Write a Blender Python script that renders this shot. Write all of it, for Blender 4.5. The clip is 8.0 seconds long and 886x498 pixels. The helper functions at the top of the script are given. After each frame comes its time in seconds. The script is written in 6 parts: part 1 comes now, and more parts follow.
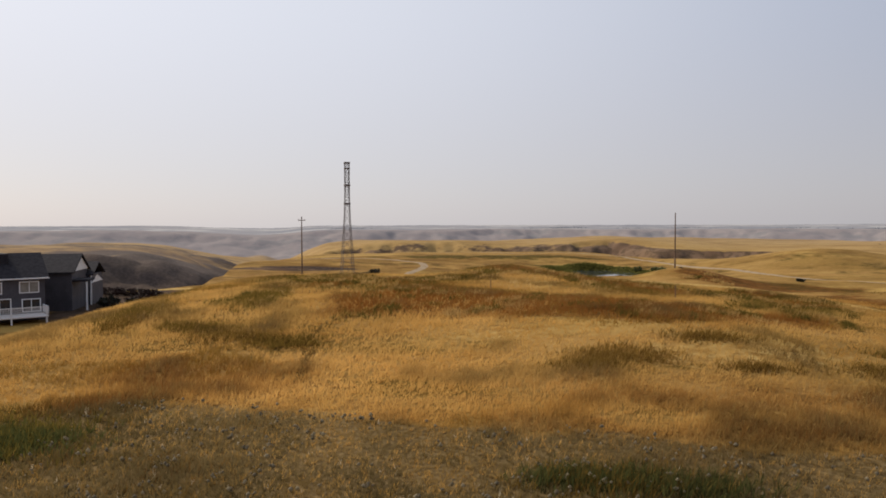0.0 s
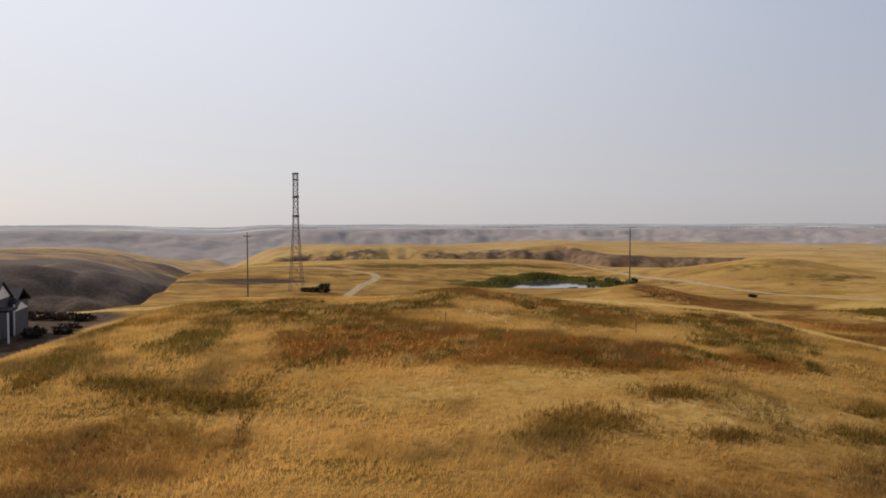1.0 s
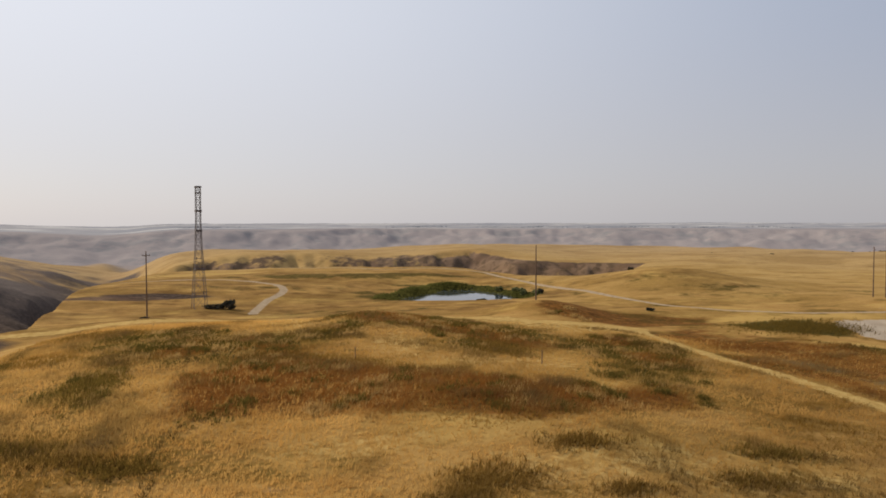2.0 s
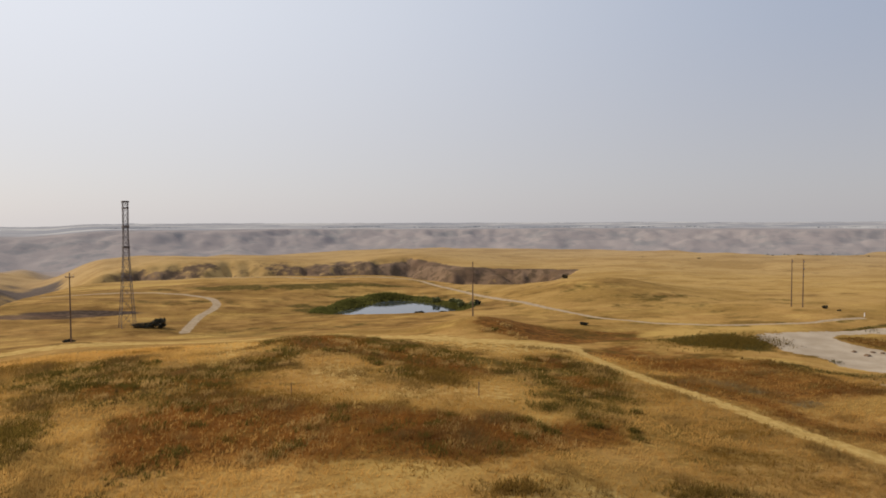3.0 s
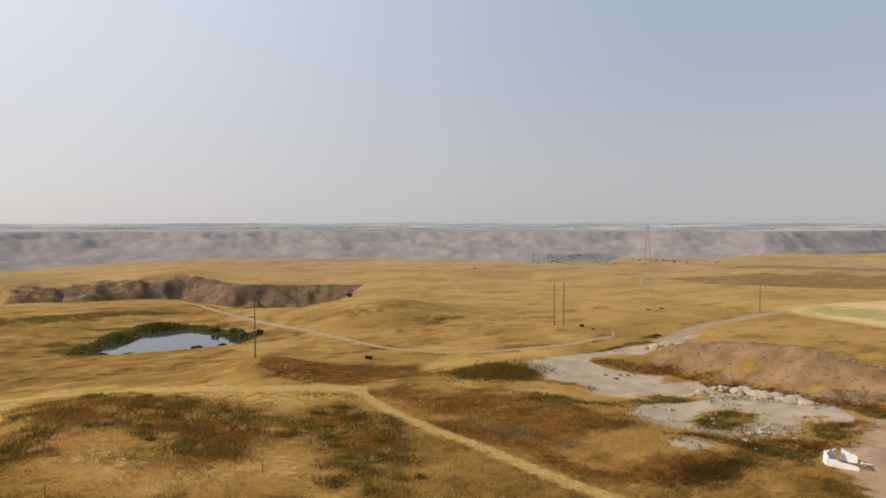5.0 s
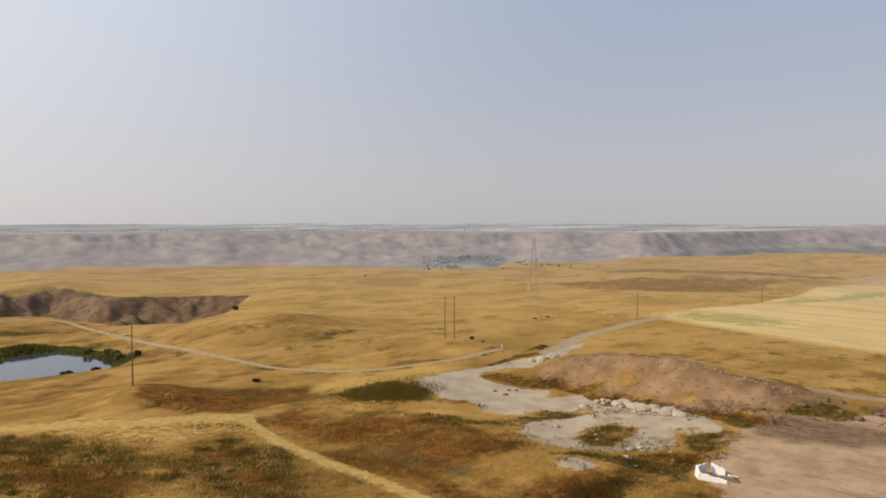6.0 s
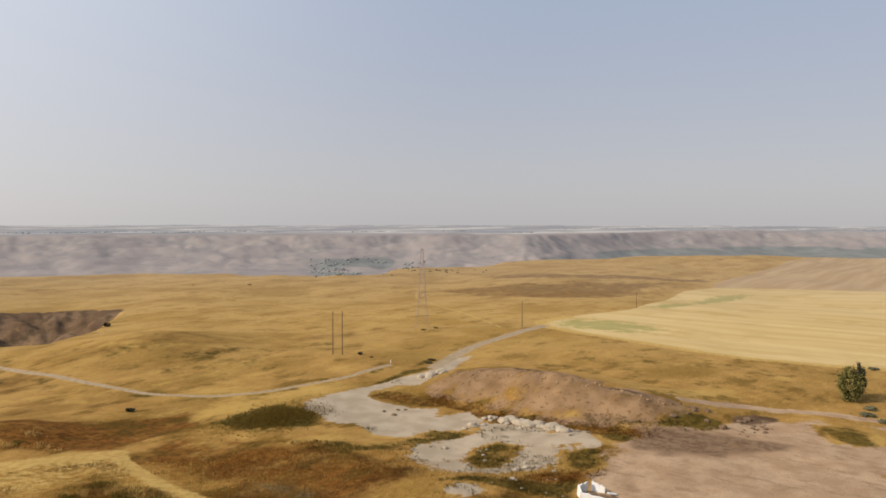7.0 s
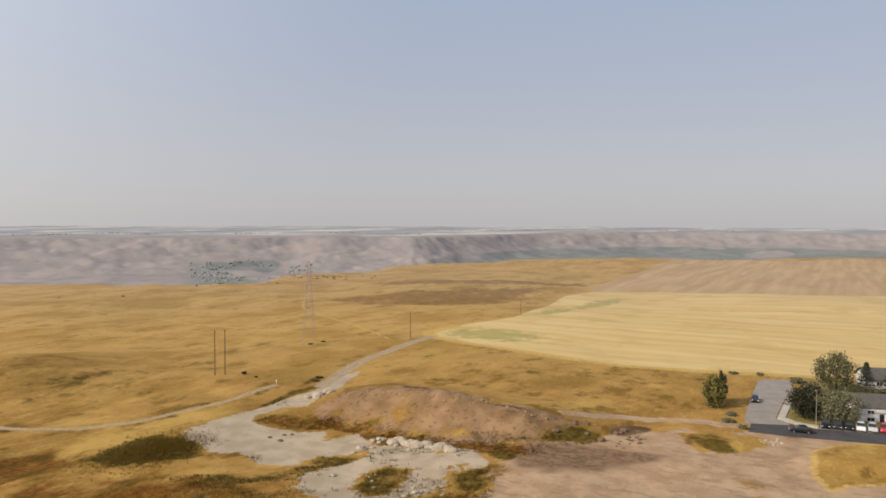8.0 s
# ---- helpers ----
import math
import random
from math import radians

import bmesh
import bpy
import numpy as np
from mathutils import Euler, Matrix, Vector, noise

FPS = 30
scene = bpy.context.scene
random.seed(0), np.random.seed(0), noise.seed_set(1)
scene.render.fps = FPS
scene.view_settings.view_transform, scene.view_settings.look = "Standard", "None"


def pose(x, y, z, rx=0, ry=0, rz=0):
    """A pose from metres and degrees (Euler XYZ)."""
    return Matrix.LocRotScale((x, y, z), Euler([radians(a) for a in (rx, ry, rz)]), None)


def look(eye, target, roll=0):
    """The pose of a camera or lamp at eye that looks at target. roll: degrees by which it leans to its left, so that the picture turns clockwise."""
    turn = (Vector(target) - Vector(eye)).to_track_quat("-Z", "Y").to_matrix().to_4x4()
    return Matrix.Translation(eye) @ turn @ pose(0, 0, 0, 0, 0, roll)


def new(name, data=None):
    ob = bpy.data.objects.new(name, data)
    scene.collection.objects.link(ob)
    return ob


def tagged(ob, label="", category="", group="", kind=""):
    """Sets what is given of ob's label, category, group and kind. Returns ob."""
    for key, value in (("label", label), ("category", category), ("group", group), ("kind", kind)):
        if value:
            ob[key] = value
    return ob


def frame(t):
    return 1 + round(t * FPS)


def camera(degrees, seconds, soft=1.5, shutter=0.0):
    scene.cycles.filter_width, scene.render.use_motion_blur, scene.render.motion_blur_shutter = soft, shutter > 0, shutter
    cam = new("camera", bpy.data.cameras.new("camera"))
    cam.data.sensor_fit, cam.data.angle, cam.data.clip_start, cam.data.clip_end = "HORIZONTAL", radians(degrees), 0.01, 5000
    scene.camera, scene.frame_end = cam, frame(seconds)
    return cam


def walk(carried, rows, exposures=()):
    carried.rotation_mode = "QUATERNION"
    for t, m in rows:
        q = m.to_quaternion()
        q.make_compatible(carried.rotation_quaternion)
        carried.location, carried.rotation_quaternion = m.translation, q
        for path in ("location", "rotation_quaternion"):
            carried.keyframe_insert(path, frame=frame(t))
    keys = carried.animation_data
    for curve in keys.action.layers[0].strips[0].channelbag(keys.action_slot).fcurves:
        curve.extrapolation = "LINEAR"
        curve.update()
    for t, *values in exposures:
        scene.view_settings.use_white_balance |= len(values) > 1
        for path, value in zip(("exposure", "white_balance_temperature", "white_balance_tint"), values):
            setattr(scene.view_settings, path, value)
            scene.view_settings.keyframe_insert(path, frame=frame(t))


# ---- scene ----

# ---- camera and its way: a drone that climbs almost straight up while it turns right ----
cam = camera(64.22, 8.0, soft=1.75)
PATH = [
    # seconds, east, north, up, heading, pitch, lean
    (0.0, 0.0, 0.0, 13.9, 0.0, -1.95, -0.12),
    (0.5, -0.05, 3.3, 15.5, -0.13, -1.99, -0.12),
    (0.75, 0.0, 4.0, 16.45, 1.75, -2.02, -0.12),
    (1.0, 0.05, 4.35, 17.48, 3.85, -2.06, -0.12),
    (1.5, 0.06, 4.42, 19.55, 8.05, -2.15, -0.1),
    (3.0, 0.12, 4.42, 25.45, 16.26, -2.29, -0.15),
    (3.5, 0.19, 4.46, 27.5, 20.25, -2.34, -0.18),
    (4.0, 0.27, 4.57, 29.5, 24.74, -2.37, -0.15),
    (4.5, 0.32, 4.75, 31.54, 29.23, -2.38, -0.08),
    (6.0, 0.68, 5.5, 37.6, 42.52, -2.34, 0.02),
    (6.5, 1.02, 5.77, 39.6, 47.04, -2.32, 0.05),
    (7.0, 1.3, 5.97, 41.66, 51.56, -2.27, 0.08),
    (7.5, 1.5, 6.06, 43.79, 56.07, -2.23, 0.12),
    (8.0, 1.61, 6.1, 45.95, 60.62, -2.21, 0.16),
]


def aim(x, y, z, heading, pitch, lean):
    a, p = radians(heading), radians(pitch)
    way = Vector((math.sin(a) * math.cos(p), math.cos(a) * math.cos(p), math.sin(p)))
    eye = Vector((x, y, z))
    return look(eye, eye + way * 10, lean)


walk(cam, [(t, aim(*p)) for t, *p in PATH], exposures=[(0.0, 0.02, 6420, 12.5), (2.0, 0.05, 6480, 11.5), (4.0, 0.13, 6500, 10.5), (6.0, 0.2, 6540, 10), (8.0, 0.23, 6560, 10)])

# ---- light: a hazy late-summer sky, the sun high on the left ----
SUN_HEADING, SUN_UP = -54.0, 33.0
world = bpy.data.worlds.new("hazy_sky")
scene.world = world
world.use_nodes = True
wn, wl = world.node_tree.nodes, world.node_tree.links
wn.clear()
sky = wn.new("ShaderNodeTexSky")
sky.sky_type, sky.sun_disc = "NISHITA", False
sky.sun_elevation, sky.sun_rotation = radians(SUN_UP), radians(SUN_HEADING)
sky.air_density, sky.dust_density, sky.ozone_density, sky.altitude = 1.0, 3.0, 1.5, 900
# haze: pale towards the sun and near the horizon, clearer and bluer away from it and higher up
co = wn.new("ShaderNodeTexCoord")
sep = wn.new("ShaderNodeSeparateXYZ")
wl.new(co.outputs["Generated"], sep.inputs[0])
dot = wn.new("ShaderNodeVectorMath")
dot.operation = "DOT_PRODUCT"
wl.new(co.outputs["Generated"], dot.inputs[0])
dot.inputs[1].default_value = (math.sin(radians(SUN_HEADING)), math.cos(radians(SUN_HEADING)), 0.25)


def world_ramp(value, low, high):
    n = wn.new("ShaderNodeMapRange")
    n.interpolation_type = "SMOOTHSTEP"
    n.inputs["From Min"].default_value, n.inputs["From Max"].default_value = low, high
    wl.new(value, n.inputs["Value"])
    return n.outputs["Result"]


def world_mix(fac, a, b):
    n = wn.new("ShaderNodeMix")
    n.data_type = "RGBA"
    for socket, value in zip((n.inputs["Factor"], n.inputs["A"], n.inputs["B"]), (fac, a, b)):
        if isinstance(value, bpy.types.NodeSocket):
            wl.new(value, socket)
        elif isinstance(value, tuple):
            socket.default_value = (*value, 1)
        else:
            socket.default_value = value
    return n.outputs["Result"]


near_sun = world_ramp(dot.outputs["Value"], -0.35, 1.0)
low = world_mix(near_sun, (4.55, 4.42, 4.55), (6.7, 6.45, 6.45))
high = world_mix(near_sun, (3.5, 4.05, 5.15), (8.1, 8.3, 8.7))
veil = world_mix(world_ramp(sep.outputs["Z"], -0.02, 0.34), low, high)
bg = wn.new("ShaderNodeBackground")
bg.inputs["Strength"].default_value = 0.1
wl.new(world_mix(0.85, sky.outputs[0], veil), bg.inputs["Color"])
wout = wn.new("ShaderNodeOutputWorld")
wl.new(bg.outputs[0], wout.inputs["Surface"])
sun = new("sun", bpy.data.lights.new("sun", "SUN"))
sun.data.energy, sun.data.angle, sun.data.color = 3.4, radians(2.0), (1.0, 0.885, 0.71)
a, e = radians(SUN_HEADING), radians(SUN_UP)
toward = Vector((math.sin(a) * math.cos(e), math.cos(a) * math.cos(e), math.sin(e)))
sun.matrix_world = look(toward * 100, (0, 0, 0))

# ---- lie of the land (begin) ----


def lattice(ix, iy, seed):
    n = np.sin(ix * 127.1 + iy * 311.7 + seed * 74.7) * 43758.5453
    return n - np.floor(n)


def value_noise(x, y, size, seed=0, octaves=3):
    """Smooth noise of about -1 to 1 with features of that size in metres."""
    total, amp, norm = 0.0, 1.0, 0.0
    x, y = np.asarray(x, float) / size, np.asarray(y, float) / size
    for k in range(octaves):
        ix, iy = np.floor(x), np.floor(y)
        fx, fy = x - ix, y - iy
        fx, fy = fx * fx * (3 - 2 * fx), fy * fy * (3 - 2 * fy)
        a = lattice(ix, iy, seed + k) * (1 - fx) + lattice(ix + 1, iy, seed + k) * fx
        b = lattice(ix, iy + 1, seed + k) * (1 - fx) + lattice(ix + 1, iy + 1, seed + k) * fx
        total, norm = total + amp * (2 * (a * (1 - fy) + b * fy) - 1), norm + amp
        amp, x, y = amp * 0.5, x * 2.03 + 17.1, y * 2.03 + 5.3
    return total / norm


def step(a, b, x):
    t = np.clip((np.asarray(x, float) - a) / (b - a), 0, 1)
    return t * t * (3 - 2 * t)


def bump(x, y, cx, cy, sx, sy, turn=0.0, power=2.0):
    """A round-topped swell: 1 in the middle, 0 outside."""
    c, s = math.cos(radians(turn)), math.sin(radians(turn))
    u, v = ((x - cx) * c + (y - cy) * s) / sx, (-(x - cx) * s + (y - cy) * c) / sy
    return np.exp(-np.power(u * u + v * v + 1e-9, power / 2))


def bank_toe(x, y):
    return 125 + ((y - 86) / 40) ** 2 * 8 + 3.0 * value_noise(x, y, 16, 31)


def gully_line(az):
    return 352 + 12 * value_noise(az * 6, az * 0, 22, 7) + 0.6 * (az - 10)


def gully_lip(az):
    return np.interp(az, [-20, 2, 6, 10, 13, 15, 17.5, 22, 25, 27], [320, 320, 305, 305, 306, 290, 270, 264, 292, 345])


def ravine_rim(az):
    return np.interp(az, [-46, -30, -22, -19, -17.5, -16, -14, -10], [156, 158, 160, 166, 195, 232, 278, 330])


def plateau_edge(az):
    edge = np.interp(az, [-180, -60, -30, -12, 0, 15, 30, 36, 41, 46, 52, 60, 70, 80, 90, 180], [700, 650, 640, 540, 560, 600, 560, 530, 500, 530, 650, 790, 860, 930, 1000, 1500])
    return edge + 35 * value_noise(az * 4, az * 0, 20, 11)


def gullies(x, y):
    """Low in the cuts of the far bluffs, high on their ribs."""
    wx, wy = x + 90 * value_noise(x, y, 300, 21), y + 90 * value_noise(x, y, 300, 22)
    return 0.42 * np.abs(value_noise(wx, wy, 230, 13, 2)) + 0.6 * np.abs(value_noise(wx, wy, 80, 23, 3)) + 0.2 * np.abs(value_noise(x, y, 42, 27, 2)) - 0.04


def curve(pts, n=6):
    """A smooth line through the points."""
    p = np.array([pts[0], *pts, pts[-1]], float)
    out = []
    for a, b, c, d in zip(p[:-3], p[1:-2], p[2:-1], p[3:]):
        for t in np.arange(n) / n:
            q = 0.5 * (2 * b + (c - a) * t + (2 * a - 5 * b + 4 * c - d) * t ** 2 + (3 * b - a - 3 * c + d) * t ** 3)
            out.append((float(q[0]), float(q[1])))
    return out + [tuple(p[-1])]


def area_zone(x, y, pts, soft):
    best, inside = np.full(np.shape(x), 1e9), np.zeros(np.shape(x), bool)
    for (ax, ay), (bx, by) in zip(pts, pts[1:] + pts[:1]):
        dx, dy = bx - ax, by - ay
        t = np.clip(((x - ax) * dx + (y - ay) * dy) / (dx * dx + dy * dy), 0, 1)
        best = np.minimum(best, np.hypot(x - ax - t * dx, y - ay - t * dy))
        if ay != by:
            inside ^= ((ay > y) != (by > y)) & (x < ax + (y - ay) * dx / dy)
    return np.clip(0.5 + np.where(inside, best, -best) / (2 * soft), 0, 1)


POND = [(25, 208), (29.5, 216), (38, 225.5), (45.5, 237.5), (51, 238.5), (56, 236.5), (61, 226), (64, 215), (64.8, 205), (60, 198.8), (48, 199.8), (39, 200.8), (32, 202), (26.5, 204)]


def height(x, y):
    x, y = np.asarray(x, float), np.asarray(y, float)
    d, az = np.hypot(x, y), np.degrees(np.arctan2(x, y))
    z = 1.5 - 1.6 * step(120, 200, y) * step(110, 40, x) - 0.6 * step(150, 260, x)
    # grassy knoll in front
    u, v = (x - 6) / np.where(x > 6, 48, 47), (y - 88) / 55
    round_side = np.exp(-np.power(u * u + v * v + 1e-9, 1.5))
    steep_side = np.exp(-np.power(np.abs(u), 8)) * np.exp(-np.power(np.abs(v), 3))
    z = z + 4.7 * np.where(x > 6, round_side, steep_side)
    z = z + 1.2 * bump(x, y, 0, 10, 60, 25)
    # its hump and hollows
    z = z + 1.5 * bump(x, y, 10.5, 115, 10, 14) - 1.0 * bump(x, y, 33, 91, 17, 14) - 1.3 * bump(x, y, -15, 50, 16, 12)
    z = z + 0.55 * bump(x, y, 20, 57, 11, 11) - 0.7 * bump(x, y, 30, 121, 9, 8) - 0.6 * bump(x, y, 66, 113, 9, 14)
    # low heaves in and round the pit, and under the power poles
    z = z + 0.9 * bump(x, y, 117, 67, 13, 13) + 0.9 * bump(x, y, 83, 70, 10, 12) + 0.6 * bump(x, y, 104, 126, 12, 9) + 0.6 * bump(x, y, 90, 106, 12, 14)
    z = z + 1.2 * bump(x, y, 140, 153, 16, 20) - 0.9 * bump(x, y, 167, 133, 14, 8) - 0.5 * bump(x, y, 152, 48, 18, 9)
    z = z + 0.6 * bump(x, y, -22, 182, 10, 8) - 0.9 * bump(x, y, 78, 136, 9, 7) - 0.6 * bump(x, y, 72, 181, 12, 12)
    # hollow of the pond, rise by the pole, swell behind the track
    z = z + 1.0 * bump(x, y, -31, 153, 14, 8)
    z = z + 3.3 * bump(x, y, 50, 147, 11, 12) + 0.5 * bump(x, y, 68, 149, 13, 9)
    z = z + 4.9 * bump(x, y, 116, 215, 25, 24, -20) + 0.6 * bump(x, y, 175, 290, 26, 22)
    z = z + 2.2 * bump(x, y, -50, 238, 34, 24)
    z = z + 1.2 * bump(x, y, -60, 215, 60, 22, 12)
    # clay bank above the pit, gentle behind
    toe = bank_toe(x, y)
    z = z + np.interp(y, [42, 52, 64, 72, 82, 92, 106, 122], [0, 1.4, 4.0, 4.9, 5.7, 5.2, 3.6, 0]) * step(-2, 14, x - toe) * np.exp(-(np.maximum(x - toe - 14, 0) / 17) ** 2)
    z = z + 0.6 * value_noise(x, y, 5, 33, 4) * step(2, 10, x - toe) * step(24, 14, x - toe) * step(44, 64, y) * step(120, 106, y)
    z = z + 0.9 * (np.abs(value_noise(x * 0.3, y, 2.6, 34, 2)) - 0.3) * step(5, 11, x - toe) * step(20, 16, x - toe) * step(44, 64, y) * step(120, 106, y)
    z = z - 1.3 * bump(x, y, 112, 88, 24, 34, 0, 4)
    # raised field beside the street
    z = z + 1.1 * step(142, 150, x) * step(11, 7, y + 0.55 * (x - 155)) * step(-60, -40, y) * step(176, 166, x + 0.75 * y)
    # gully with a steep far wall
    g0 = gully_line(az)
    rough = 30 * np.abs(value_noise(x, y, 34, 8)) + 15 * np.abs(value_noise(x, y, 11, 9))
    deep = 13.0 * (0.85 + 0.3 * value_noise(az * 6, az * 0, 34, 24, 2))
    z = z - deep * step(0, 22, d - gully_lip(az)) * step(0, -36, d - g0 + rough - np.interp(az, [13, 18, 27], [58, 26, 8])) * step(-15, -8, az) * step(27.5, 24.5, az)
    z = z + 4.6 * step(10, 60, d - g0) * step(210, 110, d - g0) * step(-12, -4, az) * step(24, 12, az)
    # ravine on the far left with ribs and a ridge beyond
    rim = ravine_rim(az) + 7 * value_noise(x, y, 30, 19)
    shut = step(-11, -24, az)
    z = z - step(-9, -15, az) * 20 * step(-5, 38, d - rim) * (1 - shut * step(70, 150, d - rim + 30 * np.abs(value_noise(x, y, 40, 20))))
    ribs = np.abs(value_noise(x, y, 34, 18, 3)) - 0.3
    z = z + step(-11, -15, az) * step(10, 60, d - rim) * step(620, 430, d) * 7 * ribs * (1 - 0.7 * shut * step(120, 180, d - rim))
    z = z + 4 * shut * bump(d, az, 420, -34, 110, 26)
    # step up to the gravel track beyond the pond
    z = z + 2.0 * step(240, 272, d) * step(-16, -6, az) * step(15, 9, az) * step(332, 316, d)
    # broad swells
    z = z + value_noise(x, y, 60, 3) * 1.2 * step(60, 180, d) + value_noise(x, y, 130, 4) * 4.2 * step(260, 460, d)
    z = z + value_noise(x, y, 9, 5) * 0.22 * step(600, 120, d)
    # level ground for the houses, the parking lot and the pond
    for cx, cy, sx, sy, level in ((192, 4, 34, 34, 1.2), (-56, 98, 15, 17, 2.0), (46, 218, 34, 32, -0.4)):
        flat = bump(x, y, cx, cy, sx, sy, 0, 6)
        z = z * (1 - flat) + level * flat
    z = z - 2.4 * area_zone(x, y, POND, 4.0)
    # the edge of the plateau, the valley, the bluffs across, and the plain beyond
    edge = plateau_edge(az)
    z = z - 76 * step(-20, 330, d - edge + 50 * value_noise(x, y, 110, 12))
    gull = 0.62 * gullies(x, y) + 0.08
    foot = np.interp(az, [-180, 58, 68, 76, 180], [1700, 1720, 2350, 2750, 2900]) + 190 * value_noise(az * 3, az * 0, 30, 14)
    rise = np.clip((d - foot + 190 * np.interp(az, [-30, 6], [0.5, 1.0]) * (gull - 0.24)) / 480, 0, 1) ** 1.5
    z = z + 74 * rise + 7 * value_noise(x, y, 140, 15) * step(0, 200, d - edge) * step(1, 0.7, rise)
    z = z + 30 * bump(x, y, -165, 720, 50, 75) + 22 * bump(x, y, -330, 900, 140, 110)
    z = z + 12 * step(2500, 4800, d) + value_noise(x, y, 500, 16) * 3 * step(2400, 3200, d)
    return z


# ---- lie of the land (end) ----

# ---- zones of the land: what grows or lies where (about 0 outside, 0.5 at the rim, 1 inside) ----


def line_zone(x, y, pts, half, soft):
    best = np.full(np.shape(x), 1e9)
    for (ax, ay), (bx, by) in zip(pts[:-1], pts[1:]):
        dx, dy = bx - ax, by - ay
        t = np.clip(((x - ax) * dx + (y - ay) * dy) / (dx * dx + dy * dy), 0, 1)
        best = np.minimum(best, np.hypot(x - ax - t * dx, y - ay - t * dy))
    return np.clip(0.5 + (half - best) / (2 * soft), 0, 1)


def spots(x, y, rows, soft=0.35):
    """Ovals: middle, half axes, turn in degrees."""
    out = np.zeros(np.shape(x))
    for cx, cy, sx, sy, turn in rows:
        c, s = math.cos(radians(turn)), math.sin(radians(turn))
        u, v = ((x - cx) * c + (y - cy) * s) / sx, (-(x - cx) * s + (y - cy) * c) / sy
        out = np.maximum(out, np.clip(0.5 + (1 - np.hypot(u, v)) / (2 * soft), 0, 1))
    return out


MOWN = curve([(-71.2, 136.1), (-45.0, 147.0), (-28.0, 148.0), (-10.0, 150.0), (8.0, 149.0), (22.1, 141.9), (40.2, 129.7), (59.7, 123.9)])
MOWN_DOWN = curve([(59.7, 123.9), (55.9, 103.8), (56.8, 84.4), (57.8, 70.0), (60.0, 58.0), (64.0, 47.0), (72.0, 34.0)])
TRACK = curve([(-40, 318), (-12, 316), (11, 311), (31, 294), (49, 294), (64, 292), (70.6, 284), (73, 254.6), (76.4, 231.8), (80.2, 204.9), (85.1, 174.8), (87.2, 160.1), (92.7, 148.3), (101.1, 141.7), (112.9, 139.7), (125.3, 137.6), (143.8, 138)])
LOOP = curve([(-11.9, 177.1), (-11.4, 186.1), (-10.3, 200.9), (-7.0, 212.9), (-6.0, 223.9), (-10.0, 240.0), (-21.0, 252.0), (-35.0, 257.0), (-60.0, 258.0)])
CUT = curve([(150.7, 127.5), (166.7, 134.4), (184.5, 138.8), (206.0, 142.0), (238.0, 144.0)])
DIRT = curve([(149, 58), (155, 53.5), (159, 49.7), (162.5, 42), (164.2, 37), (166.3, 30), (167.2, 23.5)])
SILT_A = [(102.5, 125.2), (111.9, 126.6), (124.7, 126.4), (136.5, 127.3), (142.7, 125.9), (152.4, 127.1), (168, 134.3), (174, 131.5), (158.7, 125.2), (148.9, 120.2), (140, 118), (131.4, 116.4), (129.8, 121.3), (121.3, 122.3), (117.5, 120.2), (116.6, 115.4), (118, 107.8), (121.6, 102.4), (116, 99), (123.3, 95.7), (120, 89), (111.3, 88.5), (106.5, 92), (100.6, 95.1), (98.9, 99.9), (101.3, 107.7), (97.5, 111.6), (100, 117.5), (99.8, 121.3)]
SILT_B = [(94.9, 89.1), (98.8, 89.9), (103.3, 87.7), (110.7, 87), (118, 88), (121, 82.8), (122.5, 76), (124, 68), (118, 62), (110, 60), (104.5, 63.5), (96.2, 67), (92.4, 71), (89.1, 73.8), (88.4, 77.8), (92.2, 85.3)]
SILT_C = [(80.8, 69.6), (86, 70.2), (87, 66.9), (84.7, 63.9), (81.5, 65.1), (80.2, 67.4)]
PIT_GREEN = [[(110.6, 65.5), (114.5, 61.7), (112.6, 57.0), (108.2, 55.8), (103.7, 59.2), (104.6, 62.2)], [(117.1, 119.8), (124.7, 120.6), (125.6, 112.9), (126.2, 105), (122.3, 101.9), (118.6, 107.6), (116.6, 115.4)], [(96.7, 77.8), (104.1, 79.9), (108.6, 78.3), (110.1, 72.7), (104.6, 71.7), (97.5, 69.8), (94.4, 72.4)], [(104.3, 94.3), (108.7, 93.3), (111.7, 85.7), (106.4, 86.1), (102.7, 91.9)], [(82.3, 106.3), (86.9, 104.7), (89, 97.7), (86.7, 90.5), (83.4, 94.4), (80.7, 99.5)]]
BURN = [(148.7, 48.6), (155.0, 45.6), (156.1, 40.8), (148.9, 38.7), (144.9, 42.5), (142.7, 46.0)]
PIT_DARK = [[(129.6, 71.8), (131.7, 64.5), (132.7, 58.9), (141.3, 55.9), (143.7, 51.4), (143.7, 47.9), (138.8, 46.0), (135.6, 50.4), (132.2, 56.0), (129.8, 59.9), (128.5, 65.4), (126.4, 69.7)], [(98.7, 60.6), (101.3, 57.9), (95.2, 55.5), (90.9, 53.5), (87.5, 55.0)], [(82.6, 73), (87.1, 71.8), (90.8, 68.9), (93.9, 66), (95.5, 62.2), (96.4, 57.6), (91.7, 53.6), (89.9, 56.4), (88.7, 59.7), (88.5, 63.8), (87.1, 68.1)], [(122.5, 126.8), (131.4, 127.7), (138.7, 130.1), (148.3, 129.8), (150.2, 126.6), (139.5, 126.9), (130.2, 126)], [(123.3, 93.1), (125.4, 88.1), (125.6, 82.1), (126.4, 73.8), (123.5, 72.6), (123.2, 81.1), (122.3, 87.5)]]
